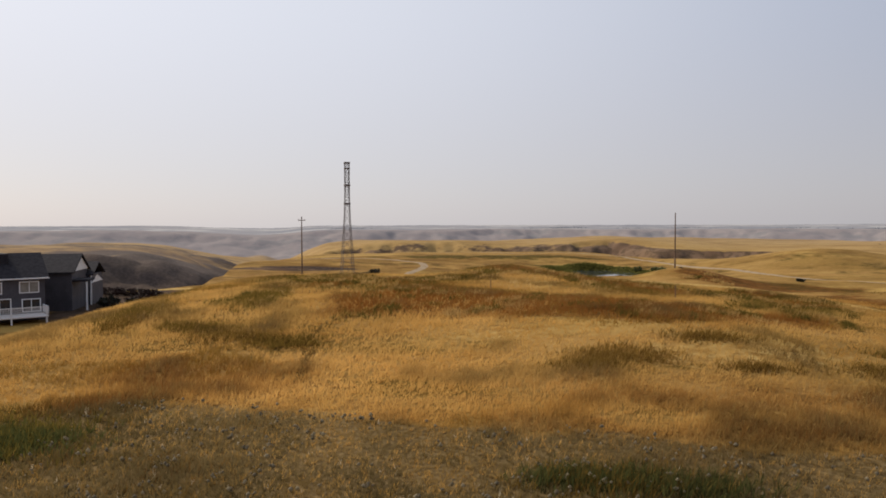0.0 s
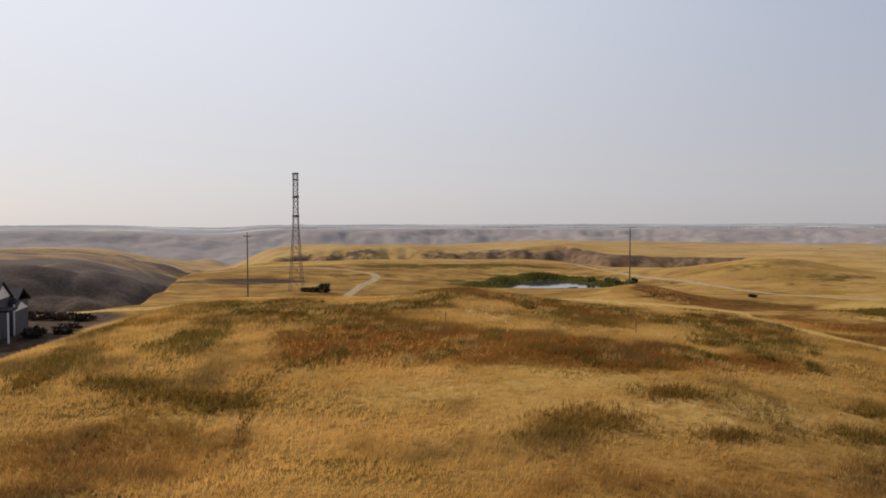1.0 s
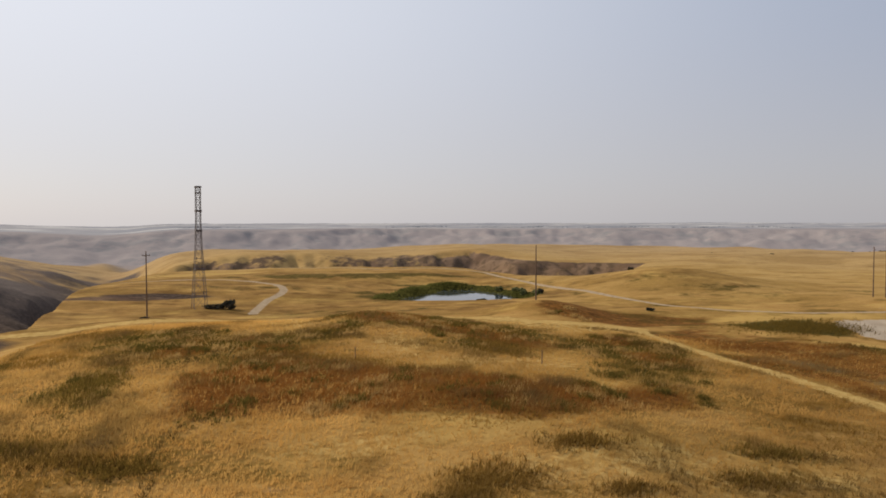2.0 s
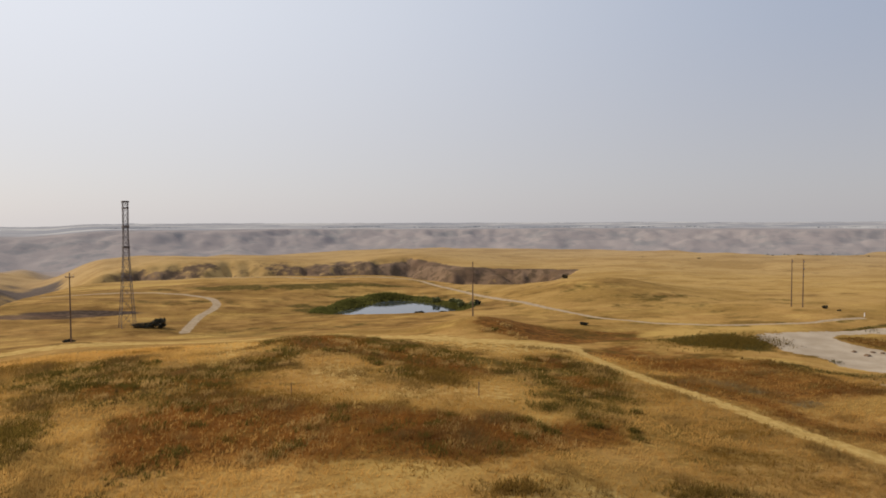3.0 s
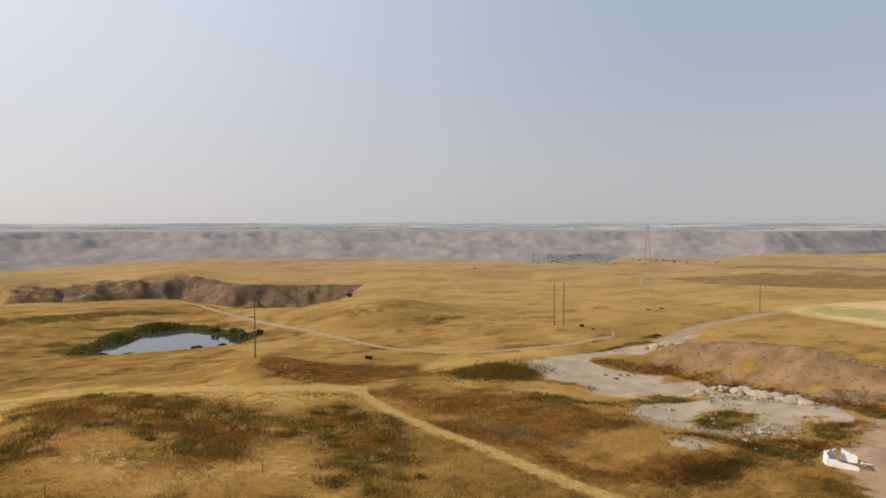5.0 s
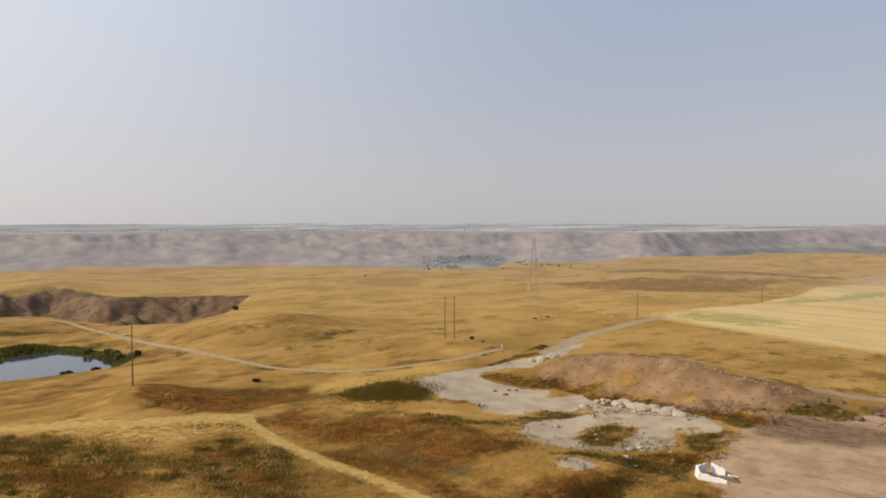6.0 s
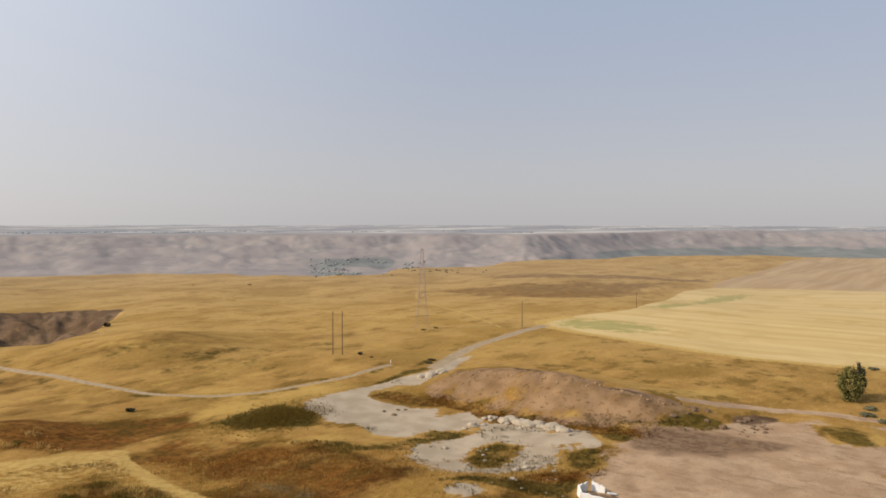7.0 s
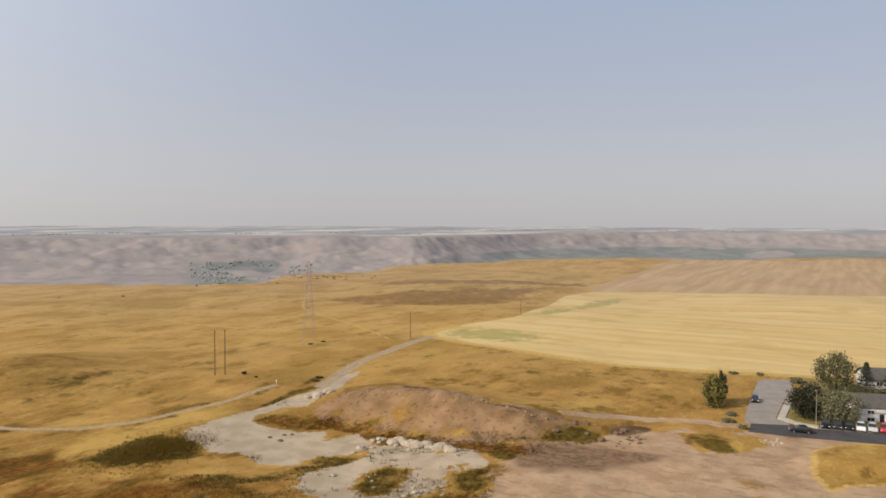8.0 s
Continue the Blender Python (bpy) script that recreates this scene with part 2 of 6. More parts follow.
PIT = [(96.9, 53.9), (110.9, 57.5), (119.2, 59.2), (129.7, 57.9), (139.8, 47.5), (151.8, 42.2), (156, 36), (163, 25), (166, 12), (171, -4), (165, -14), (120, -10), (96.0, 0.0), (82.0, 26.0), (86.0, 45.0)]
RAISED = [(155, 10), (162, 6), (170, -6), (174, -34), (142, -34), (142, -2), (138, 4), (134, 6.5), (140, 9)]
PIT_WEEDS = [(155, 35), (161, 26), (160, 20), (155, 18), (146, 23), (143, 30)]
STUBBLE = [(237, 143), (230, 119), (226, 93), (221, 65), (224, 48), (228, 33), (235, 10), (245, -60), (250, -260), (600, -260), (540, -80), (513, -19), (485, 64), (475, 134), (463, 150), (426, 157), (358, 147), (307, 139), (273, 147), (250, 150)]
FIELD_RIM = [(266, 149), (246, 150), (237, 143), (230, 119), (226, 93), (221, 65), (224, 48), (228, 33), (235, 10)]
TILLED = [(463, 151), (489, 159), (674, 166), (865, 178), (905, 120), (960, -260), (600, -260), (540, -80), (513, -19), (485, 64), (475, 134)]
BURNT = [(312, 280), (361, 252), (405, 228), (470, 178), (378, 172), (331, 190), (322, 222)]
TRAIL = curve([(-13.2, 91.0), (-12.4, 82.0), (-11.2, 73.1), (-9.5, 64.5), (-10.8, 57.4), (-9.8, 49.8)])
RILL_A = curve([(-25, 59.5), (-20, 58.6), (-16.5, 57.6), (-13, 56.6), (-10.8, 55.8)])
RILL_B = curve([(-9.6, 56), (-10.2, 51), (-9.4, 46)])
RUST_A = [(-12.5, 79), (-8.1, 83), (-2.8, 83), (5.3, 80), (13.2, 75), (20.7, 71), (29.1, 69), (38, 68), (35.6, 62.7), (26.8, 59.8), (17.6, 58.7), (11.4, 60), (4.3, 62.3), (-2.3, 64.6), (-7.3, 64.2), (-10.6, 64.7)]
RUST_B = [(59.6, 122.3), (69.8, 126.4), (82.7, 107.4), (85.2, 91.2), (86.6, 80.8), (78.4, 75.6), (65.9, 77.9), (63.2, 90.3), (58.9, 109.5)]
RUST_C = [(51.1, 154.1), (57.1, 151.0), (68.4, 143.9), (81.9, 138.8), (78.3, 129.0), (60.7, 126.3), (51.8, 131.6), (46.6, 136.8)]
TORN = [(130.7, 63.9), (132.1, 57.0), (136.9, 50.3), (139, 39), (139, 31), (131, 36), (121.9, 44.0), (116.6, 56.4)]
ROUGH = [(159.1, 51.6), (168.8, 45.9), (168, 30), (231, 38), (222.3, 60.1), (216.5, 90.2), (197.8, 106.4), (180.3, 120.7), (164.9, 113.8)]
BURNT_RIM = [(424, 292), (456, 268), (490, 230), (522, 171), (495, 162), (426, 250), (402, 278)]
LANE = curve([(222, 153), (240, 179), (273, 231), (300, 262), (352, 300)])
LANE_FAR = curve([(217, 200), (219, 264), (224, 312), (213, 359), (190, 420)])
CREST = [(5, 116), (9, 139), (18, 138), (24, 130), (32, 124), (36, 110), (42, 105), (49, 110), (52, 97), (52, 89), (34, 66), (33, 74), (37, 91), (35, 98), (30, 94), (25, 95), (22, 89), (19, 89), (20, 98), (16, 106), (11, 106), (7, 103), (5, 100), (2, 94), (-1, 88), (-9, 84), (-22, 88), (-25, 100), (-20, 112), (-8, 106), (-2, 100), (1, 106)]
REED_BED = [(19.5, 205.5), (24, 215), (31, 226.5), (39, 239), (44, 244), (52, 244.5), (61, 236), (66.5, 217), (68, 204), (60.5, 197.8), (48, 199), (39, 200), (32, 201.2), (24, 202.8)]
PALE_GRASS = [(-6, 126), (0, 144), (8, 156), (13, 158), (22, 155), (29, 145), (39, 141), (47, 130), (60, 124), (60, 112), (52, 103), (50, 112), (40, 107), (36, 114), (31, 126), (25, 132), (19, 145), (11, 146), (5, 117), (1, 106), (-2, 100), (-5, 100)]
CREST_RUST = [(8, 120), (17, 129), (21, 115), (24, 108), (31, 105), (35, 100), (30, 94), (25, 97), (21, 105), (16, 108), (11, 108), (8, 108)]
RUST_STRIP = [(72, 125), (75, 113), (80, 102), (84, 92), (85, 83), (76, 80), (75, 87), (73, 97), (67, 99), (64, 106), (62, 112)]
SAGE_STRIP = [(66, 98), (70, 91), (72, 83), (73, 76), (68, 73), (65, 78), (65, 86), (64, 93)]
DARK_STRIP = [(64, 82), (66, 74), (65, 68), (71, 64), (78, 65), (69, 59), (68, 61), (64, 63), (62, 65), (61, 72), (61, 79)]
DARK_WEEDS = [(70, 62), (75, 62), (81, 63), (85, 60), (84, 57), (75, 56), (70, 56), (68, 58)]
GREEN_WEEDS = [(82, 129), (92, 131), (99, 128), (101, 122), (99, 116), (93, 112), (87, 115), (82, 120)]
OLIVE_STRIP = [(84, 107), (89, 102), (92, 95), (103, 94), (112, 86), (108, 84), (98, 89), (89, 92), (83, 97)]
FLANK = [[(-27, 57), (-30, 66), (-33, 75), (-31.6, 75), (-28.4, 65), (-25.6, 57.5)], [(-24.6, 62.4), (-21.7, 60.6), (-18.5, 58.8), (-16.5, 58), (-17, 56.8), (-21.7, 58.8), (-24.6, 60.4)], [(-23, 76), (-22.5, 81.5), (-19.7, 83), (-16.8, 72), (-17.2, 68), (-18.4, 65.6), (-21, 70)]]
BAND = [(-23, 36), (-24, 43), (-18, 45), (-6, 40), (3, 37), (12, 35), (22, 35), (34, 34), (34, 31), (20, 32), (11, 32), (3, 34), (-6, 37), (-16, 40), (-21, 38), (-21, 32)]
PALE_CREST = [(7, 100), (11, 105), (15, 103), (19, 97), (18, 87), (23, 90), (30, 92), (36, 94), (35, 80), (30, 74), (22, 77), (14, 79), (8, 86), (4, 89)]


def zones(x, y):
    d, az = np.hypot(x, y), np.degrees(np.arctan2(x, y))
    m = {}
    m["mown"] = np.maximum(line_zone(x, y, MOWN, 2.2, 2.2), line_zone(x, y, MOWN_DOWN, 1.5, 1.3))
    m["mown"] = np.maximum(m["mown"], 0.55 * np.maximum(area_zone(x, y, PALE_GRASS, 4.5), 0.9 * area_zone(x, y, PALE_CREST, 5.0)))
    m["mown"] = np.maximum(m["mown"], line_zone(x, y, FIELD_RIM, 2.6, 2.2))
    m["mown"] = np.maximum(m["mown"], 0.5 * spots(x, y, [(21.6, 49.2, 20, 7, -6), (4, 55.6, 12, 4, 0), (33.9, 46.9, 12, 4, -10)], 0.8))
    m["mown"] = np.maximum(m["mown"], 0.9 * line_zone(x, y, RAISED + RAISED[:1], 0.7, 1.0))
    m["mown"] = np.maximum(m["mown"], 0.6 * np.maximum(line_zone(x, y, LANE, 1.6, 1.4), line_zone(x, y, LANE_FAR, 1.8, 1.8)))
    m["track"] = np.maximum(line_zone(x, y, TRACK, 0.95, 0.8), line_zone(x, y, LOOP, 1.2, 0.8))
    m["track"] = np.maximum(m["track"], line_zone(x, y, CUT, 2.0, 1.6))
    pit_green = np.maximum.reduce([area_zone(x, y, pts, 1.6) for pts in PIT_GREEN])
    pit_dark = np.maximum.reduce([area_zone(x, y, pts, 1.4) for pts in PIT_DARK])
    m["silt"] = np.maximum.reduce([area_zone(x, y, SILT_A, 1.6), area_zone(x, y, SILT_B, 2.5) * np.clip(0.9 + 0.8 * value_noise(x, y, 6, 85, 4), 0, 1), 0.8 * area_zone(x, y, SILT_C, 1.5)])
    m["silt"] = m["silt"] * (1 - pit_green) * (1 - pit_dark)
    m["clay"] = area_zone(x, y, PIT, 3.0) * (1 - area_zone(x, y, RAISED, 1.2)) * (1 - 0.9 * area_zone(x, y, PIT_WEEDS, 1.5)) * (1 - 0.55 * spots(x, y, [(127, 18, 7, 2.5, 20)], 0.8))
    m["clay"] = np.maximum(m["clay"], line_zone(x, y, DIRT, 1.7, 1.0))
    toe = bank_toe(x, y)
    m["bank"] = (0.68 + 0.32 * step(3, 9, x - toe)) * step(-2, 2, x - toe) * step(21, 17, x - toe) * step(44, 60, y) * step(122, 108, y) * np.clip(0.85 + 0.8 * value_noise(x, y, 9, 89, 4), 0, 1)
    m["scrub"] = np.zeros_like(m["bank"])
    m["torn"] = np.maximum(0.85 * area_zone(x, y, TORN, 4.0), spots(x, y, [(150.7, 46.6, 8, 3.2, -38), (128.4, 57.7, 5, 4, -50), (151.4, 44.4, 5.5, 2.4, -35)], 0.7))
    g0 = gully_line(az)
    rim = ravine_rim(az)
    m["scarp"] = 0.5 * step(-11, -15, az) * step(0, 40, d - rim) * step(600, 520, d) * step(-0.2, 0.5, value_noise(x, y, 40, 28, 4))
    m["scarp"] = np.maximum(m["scarp"], spots(x, y, [(-50, 205.9, 15, 4, 5)], 0.6))
    m["scarp"] = np.maximum(m["scarp"], step(0, 12, d - gully_lip(az)) * step(0, -12, d - g0 + 20 * np.abs(value_noise(x, y, 40, 8)) - np.interp(az, [13, 18, 27], [56, 26, 8])) * step(-14, -7, az) * (0.75 + 0.25 * step(5, 12, az)) * step(28, 26, az) * np.clip(0.75 + 0.6 * value_noise(x, y, 30, 25, 4) + 0.3 * step(13, 18, az), 0, 1))
    m["scarp"] = np.maximum(m["scarp"], 0.85 * area_zone(x, y, BURN, 1.2))
    m["stubble"] = area_zone(x, y, STUBBLE, 3.0)
    m["tilled"] = area_zone(x, y, TILLED, 5.0)
    m["rust"] = np.maximum(1.2 * area_zone(x, y, RUST_A, 2.5), 0.85 * area_zone(x, y, RUST_B, 5.0))
    m["rust"] = np.maximum.reduce([m["rust"], 0.85 * area_zone(x, y, RUST_STRIP, 3.0), 1.0 * area_zone(x, y, DARK_STRIP, 2.5), 0.6 * area_zone(x, y, BAND, 2.5)])
    m["rust"] = np.maximum(m["rust"], 1.25 * area_zone(x, y, RUST_C, 3.0))
    crest = area_zone(x, y, CREST, 6.0)
    m["rust"] = np.maximum.reduce([m["rust"], 1.05 * area_zone(x, y, CREST_RUST, 4.0), 0.8 * crest * step(0.0, 0.3, value_noise(x, y, 11, 95, 3))])
    m["rust"] = np.maximum.reduce([m["rust"], 0.35 * area_zone(x, y, RAISED, 2.5), 0.6 * pit_green * step(100, 103, y)])
    m["rust"] = np.maximum(m["rust"], spots(x, y, [(62.1, 82.1, 3.6, 13, 12), (74.9, 64.2, 8, 2.5, -10), (99.6, 59.8, 7, 3, -30)], 0.6))
    m["rust"] = np.maximum(m["rust"], 0.6 * spots(x, y, [(-17.1, 46.6, 12, 5, -10), (16, 39.9, 16, 3, 0)], 0.7))
    m["green"] = spots(x, y, [(-20, 77, 3.0, 6.5, -20),
                              (136.8, 53.3, 4, 5.5, 35), (124.5, 61, 4.5, 5, 35), (127, 66.5, 3, 4, 20), (61.1, 136.4, 14, 3, -18), (154.8, 134.6, 9, 1.6, 20), (151, 27, 6, 5, 40), (7, 27.5, 5, 2, 0),
                              (-24, 37, 6, 4, 20), (21.5, 209.4, 7, 16, 10), (35.8, 241.5, 12, 3, 0),
                              (18, 262, 48, 8, -3), (-34, 90, 2.2, 9, 8), (-30.1, 66.2, 5, 2.5, 0), (254, 126, 14, 20, 0), (345, 133, 26, 6, -6), (400, 128, 40, 7, -6)], 0.6)
    m["green"] = np.maximum.reduce([m["green"], 1.1 * area_zone(x, y, GREEN_WEEDS, 3.0), 1.1 * area_zone(x, y, DARK_WEEDS, 3.0), 0.8 * area_zone(x, y, OLIVE_STRIP, 2.5)])
    m["green"] = np.maximum.reduce([m["green"], 0.85 * pit_green * (1 - step(100, 103, y)), 1.1 * pit_dark])
    for pts in FLANK:
        m["green"] = np.maximum(m["green"], 0.72 * area_zone(x, y, pts, 0.8))
    foot = step(-5.5, -2.5, x - toe) * step(3.5, 0.5, x - toe) * step(50, 58, y) * step(116, 106, y)
    m["rust"] = np.maximum(m["rust"], 0.75 * foot)
    m["green"] = np.maximum(m["green"], 0.8 * foot * step(-0.1, 0.25, value_noise(x, y, 7, 92, 3)))
    lip = step(14.5, 16, x - toe + 1.6 * value_noise(x, y, 4, 93, 3)) * step(19.5, 18, x - toe) * step(46, 58, y) * step(104, 92, y)
    m["scarp"] = np.maximum(m["scarp"], 0.8 * lip * step(-0.2, 0.2, value_noise(x, y, 5, 94, 3)))
    m["green"] = np.maximum(m["green"], 0.55 * line_zone(x, y, TRACK, 4.0, 2.0) * (1 - m["track"]))
    m["green"] = np.maximum(m["green"], 1.35 * crest * (1 - m["mown"]))
    m["green"] = np.maximum(m["green"], 0.55 * spots(x, y, [(-8, 94, 9, 8, 0)], 0.6))
    m["green"] = np.maximum(m["green"], 0.42 * area_zone(x, y, ROUGH, 8.0))
    m["green"] = np.maximum(m["green"], 0.55 * spots(x, y, [(76, 200, 12, 20, 10), (70, 230, 20, 14, 0), (112.7, 188.6, 28, 34, 0), (151, 170.9, 14, 20, -30), (20, 175, 40, 12, 0), (-10, 228, 60, 12, 0), (105.7, 287, 40, 16, -20)], 0.8))
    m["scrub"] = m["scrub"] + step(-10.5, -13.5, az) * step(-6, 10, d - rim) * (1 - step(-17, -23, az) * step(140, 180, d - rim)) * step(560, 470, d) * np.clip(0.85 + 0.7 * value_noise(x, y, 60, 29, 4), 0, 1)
    # brown fields; shading painted on the swell's near flank, haze on the left ridge
    m["brown_and_shade"] = np.maximum.reduce([area_zone(x, y, BURNT, 12.0), area_zone(x, y, BURNT_RIM, 10.0), 0.75 * spots(x, y, [(72, 205, 16, 22, 10), (66, 168, 18, 10, -25), (109.9, 207, 34, 15, -25), (167.3, 192.6, 30, 10, -20), (73.2, 265.7, 60, 9, -5), (-170, 340, 70, 22, 10)], 0.8), 0.85 * step(-14, -19, az) * step(255, 290, d) * step(640, 560, d) * np.clip(0.6 + 0.9 * value_noise(x, y, 70, 87, 4), 0, 1)])
    # browner wash round the pond and to its left
    m["brown_and_shade"] = np.maximum(m["brown_and_shade"], 0.62 * step(20, 15, az) * step(142, 165, d) * step(300, 280, d))
    # far-left ridge top muted for haze with patches of the scrub tone
    m["scrub"] = np.maximum(m["scrub"], 0.42 * step(-13, -17, az) * step(250, 285, d) * step(640, 560, d) * np.clip(0.75 + 0.8 * value_noise(x, y, 60, 88, 4), 0, 1))
    # thin dark line of the trail's crack put into the colour
    m["scrub"] = np.maximum(m["scrub"], 0.4 * line_zone(x, y, TRAIL, 0.2, 0.25) * step(-0.35, 0.1, value_noise(x, y, 4, 81)))
    m["scrub"] = np.maximum(m["scrub"], spots(x, y, [(-58, 122, 11, 20, 6), (-47.5, 99, 7, 12, 10), (-40, 209.9, 14, 4, 0)], 0.5))
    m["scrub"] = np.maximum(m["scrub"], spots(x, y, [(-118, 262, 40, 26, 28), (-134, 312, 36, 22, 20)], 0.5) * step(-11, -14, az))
    m["sage"] = 0.5 * area_zone(x, y, SAGE_STRIP, 2.0)
    m["sage"] = np.maximum(m["sage"], step(2.0, -2.0, y - np.interp(x, [-24, -17, -6, 3, 12, 22, 40], [37, 41, 37.5, 34.8, 32.6, 32.5, 30]) + 1.2 * value_noise(x, y, 8, 41)) * step(-27, -21, x) * step(58, 38, x))
    m["open"] = step(125, 330, d) * (1 - 0.75 * step(19, 14, az) * step(330, 290, d))
    # grey haze painted in: beyond the plateau, on the left ridge, faintly with distance
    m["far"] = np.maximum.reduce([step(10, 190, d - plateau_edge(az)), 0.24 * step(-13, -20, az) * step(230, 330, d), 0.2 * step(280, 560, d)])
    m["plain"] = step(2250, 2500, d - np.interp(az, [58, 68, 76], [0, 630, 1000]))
    m["wood"] = step(0.0, 0.3, value_noise(x, y, 240, 51) + 0.75 * step(60, 68, az) + 0.6 * step(39, 41, az) * step(49, 46, az) - 0.25) * step(38, 44, az) * step(250, 400, d - plateau_edge(az)) * step(-48, -62, height(x, y))
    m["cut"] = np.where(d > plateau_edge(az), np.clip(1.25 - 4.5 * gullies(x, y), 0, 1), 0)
    m["mud"] = area_zone(x, y, REED_BED, 1.6)
    return m


def zone_colours(m):
    """Three groups of four zones for the ground's material."""
    one = np.ones_like(m["mown"])
    a = np.stack([m["mown"], m["track"], m["silt"], m["clay"]], -1)
    b = np.stack([m["stubble"], m["tilled"], m["rust"], m["green"]], -1)
    c = np.stack([m["scrub"], m["sage"], m["bank"], m["far"] * one], -1)
    e = np.stack([m["plain"], m["wood"], m["mud"], m["cut"]], -1)
    f = np.stack([m["scarp"], m["torn"], m["open"], m["brown_and_shade"]], -1)
    return a, b, c, e, f


# ---- materials ----


class Paint:
    """A node material under construction."""

    def __init__(self, name, roughness=0.9, metallic=0.0):
        self.material = bpy.data.materials.new(name)
        self.material.use_nodes = True
        self.nodes, self.links = self.material.node_tree.nodes, self.material.node_tree.links
        self.bsdf = self.nodes["Principled BSDF"]
        self.bsdf.inputs["Roughness"].default_value = roughness
        self.bsdf.inputs["Metallic"].default_value = metallic
        self.bsdf.inputs["Specular IOR Level"].default_value = 0.25
        self.place = self.nodes.new("ShaderNodeNewGeometry").outputs["Position"]

    def put(self, socket, value):
        if isinstance(value, bpy.types.NodeSocket):
            self.links.new(value, socket)
        elif isinstance(value, tuple):
            socket.default_value = (*value, 1)
        else:
            socket.default_value = value

    def noise(self, scale, detail=4.0, rough=0.55, place=None, stretch=None):
        n = self.nodes.new("ShaderNodeTexNoise")
        n.inputs["Scale"].default_value, n.inputs["Detail"].default_value, n.inputs["Roughness"].default_value = scale, detail, rough
        source = place or self.place
        if stretch:
            k = self.nodes.new("ShaderNodeMapping")
            k.inputs["Scale"].default_value = stretch
            self.links.new(source, k.inputs["Vector"])
            source = k.outputs[0]
        self.links.new(source, n.inputs["Vector"])
        return n.outputs["Fac"]

    def math(self, op, a, b=0.0, c=0.0):
        n = self.nodes.new("ShaderNodeMath")
        n.operation = op
        for socket, value in zip(n.inputs, (a, b, c)):
            self.put(socket, value)
        return n.outputs[0]

    def ramp(self, value, low, high):
        n = self.nodes.new("ShaderNodeMapRange")
        n.interpolation_type = "SMOOTHSTEP"
        self.put(n.inputs["Value"], value)
        n.inputs["From Min"].default_value, n.inputs["From Max"].default_value = low, high
        return n.outputs["Result"]

    def mix(self, fac, a, b, blend="MIX"):
        n = self.nodes.new("ShaderNodeMix")
        n.data_type, n.blend_type = "RGBA", blend
        self.put(n.inputs["Factor"], fac)
        self.put(n.inputs["A"], a)
        self.put(n.inputs["B"], b)
        return n.outputs["Result"]

    def attribute(self, name):
        n = self.nodes.new("ShaderNodeAttribute")
        n.attribute_name = name
        s = self.nodes.new("ShaderNodeSeparateColor")
        self.links.new(n.outputs["Color"], s.inputs[0])
        return s.outputs[0], s.outputs[1], s.outputs[2], n.outputs["Alpha"]

    def bump(self, value, strength, distance):
        n = self.nodes.new("ShaderNodeBump")
        n.inputs["Strength"].default_value, n.inputs["Distance"].default_value = strength, distance
        self.links.new(value, n.inputs["Height"])
        self.links.new(n.outputs[0], self.bsdf.inputs["Normal"])

    def colour(self, value):
        self.put(self.bsdf.inputs["Base Color"], value)
        return self.material


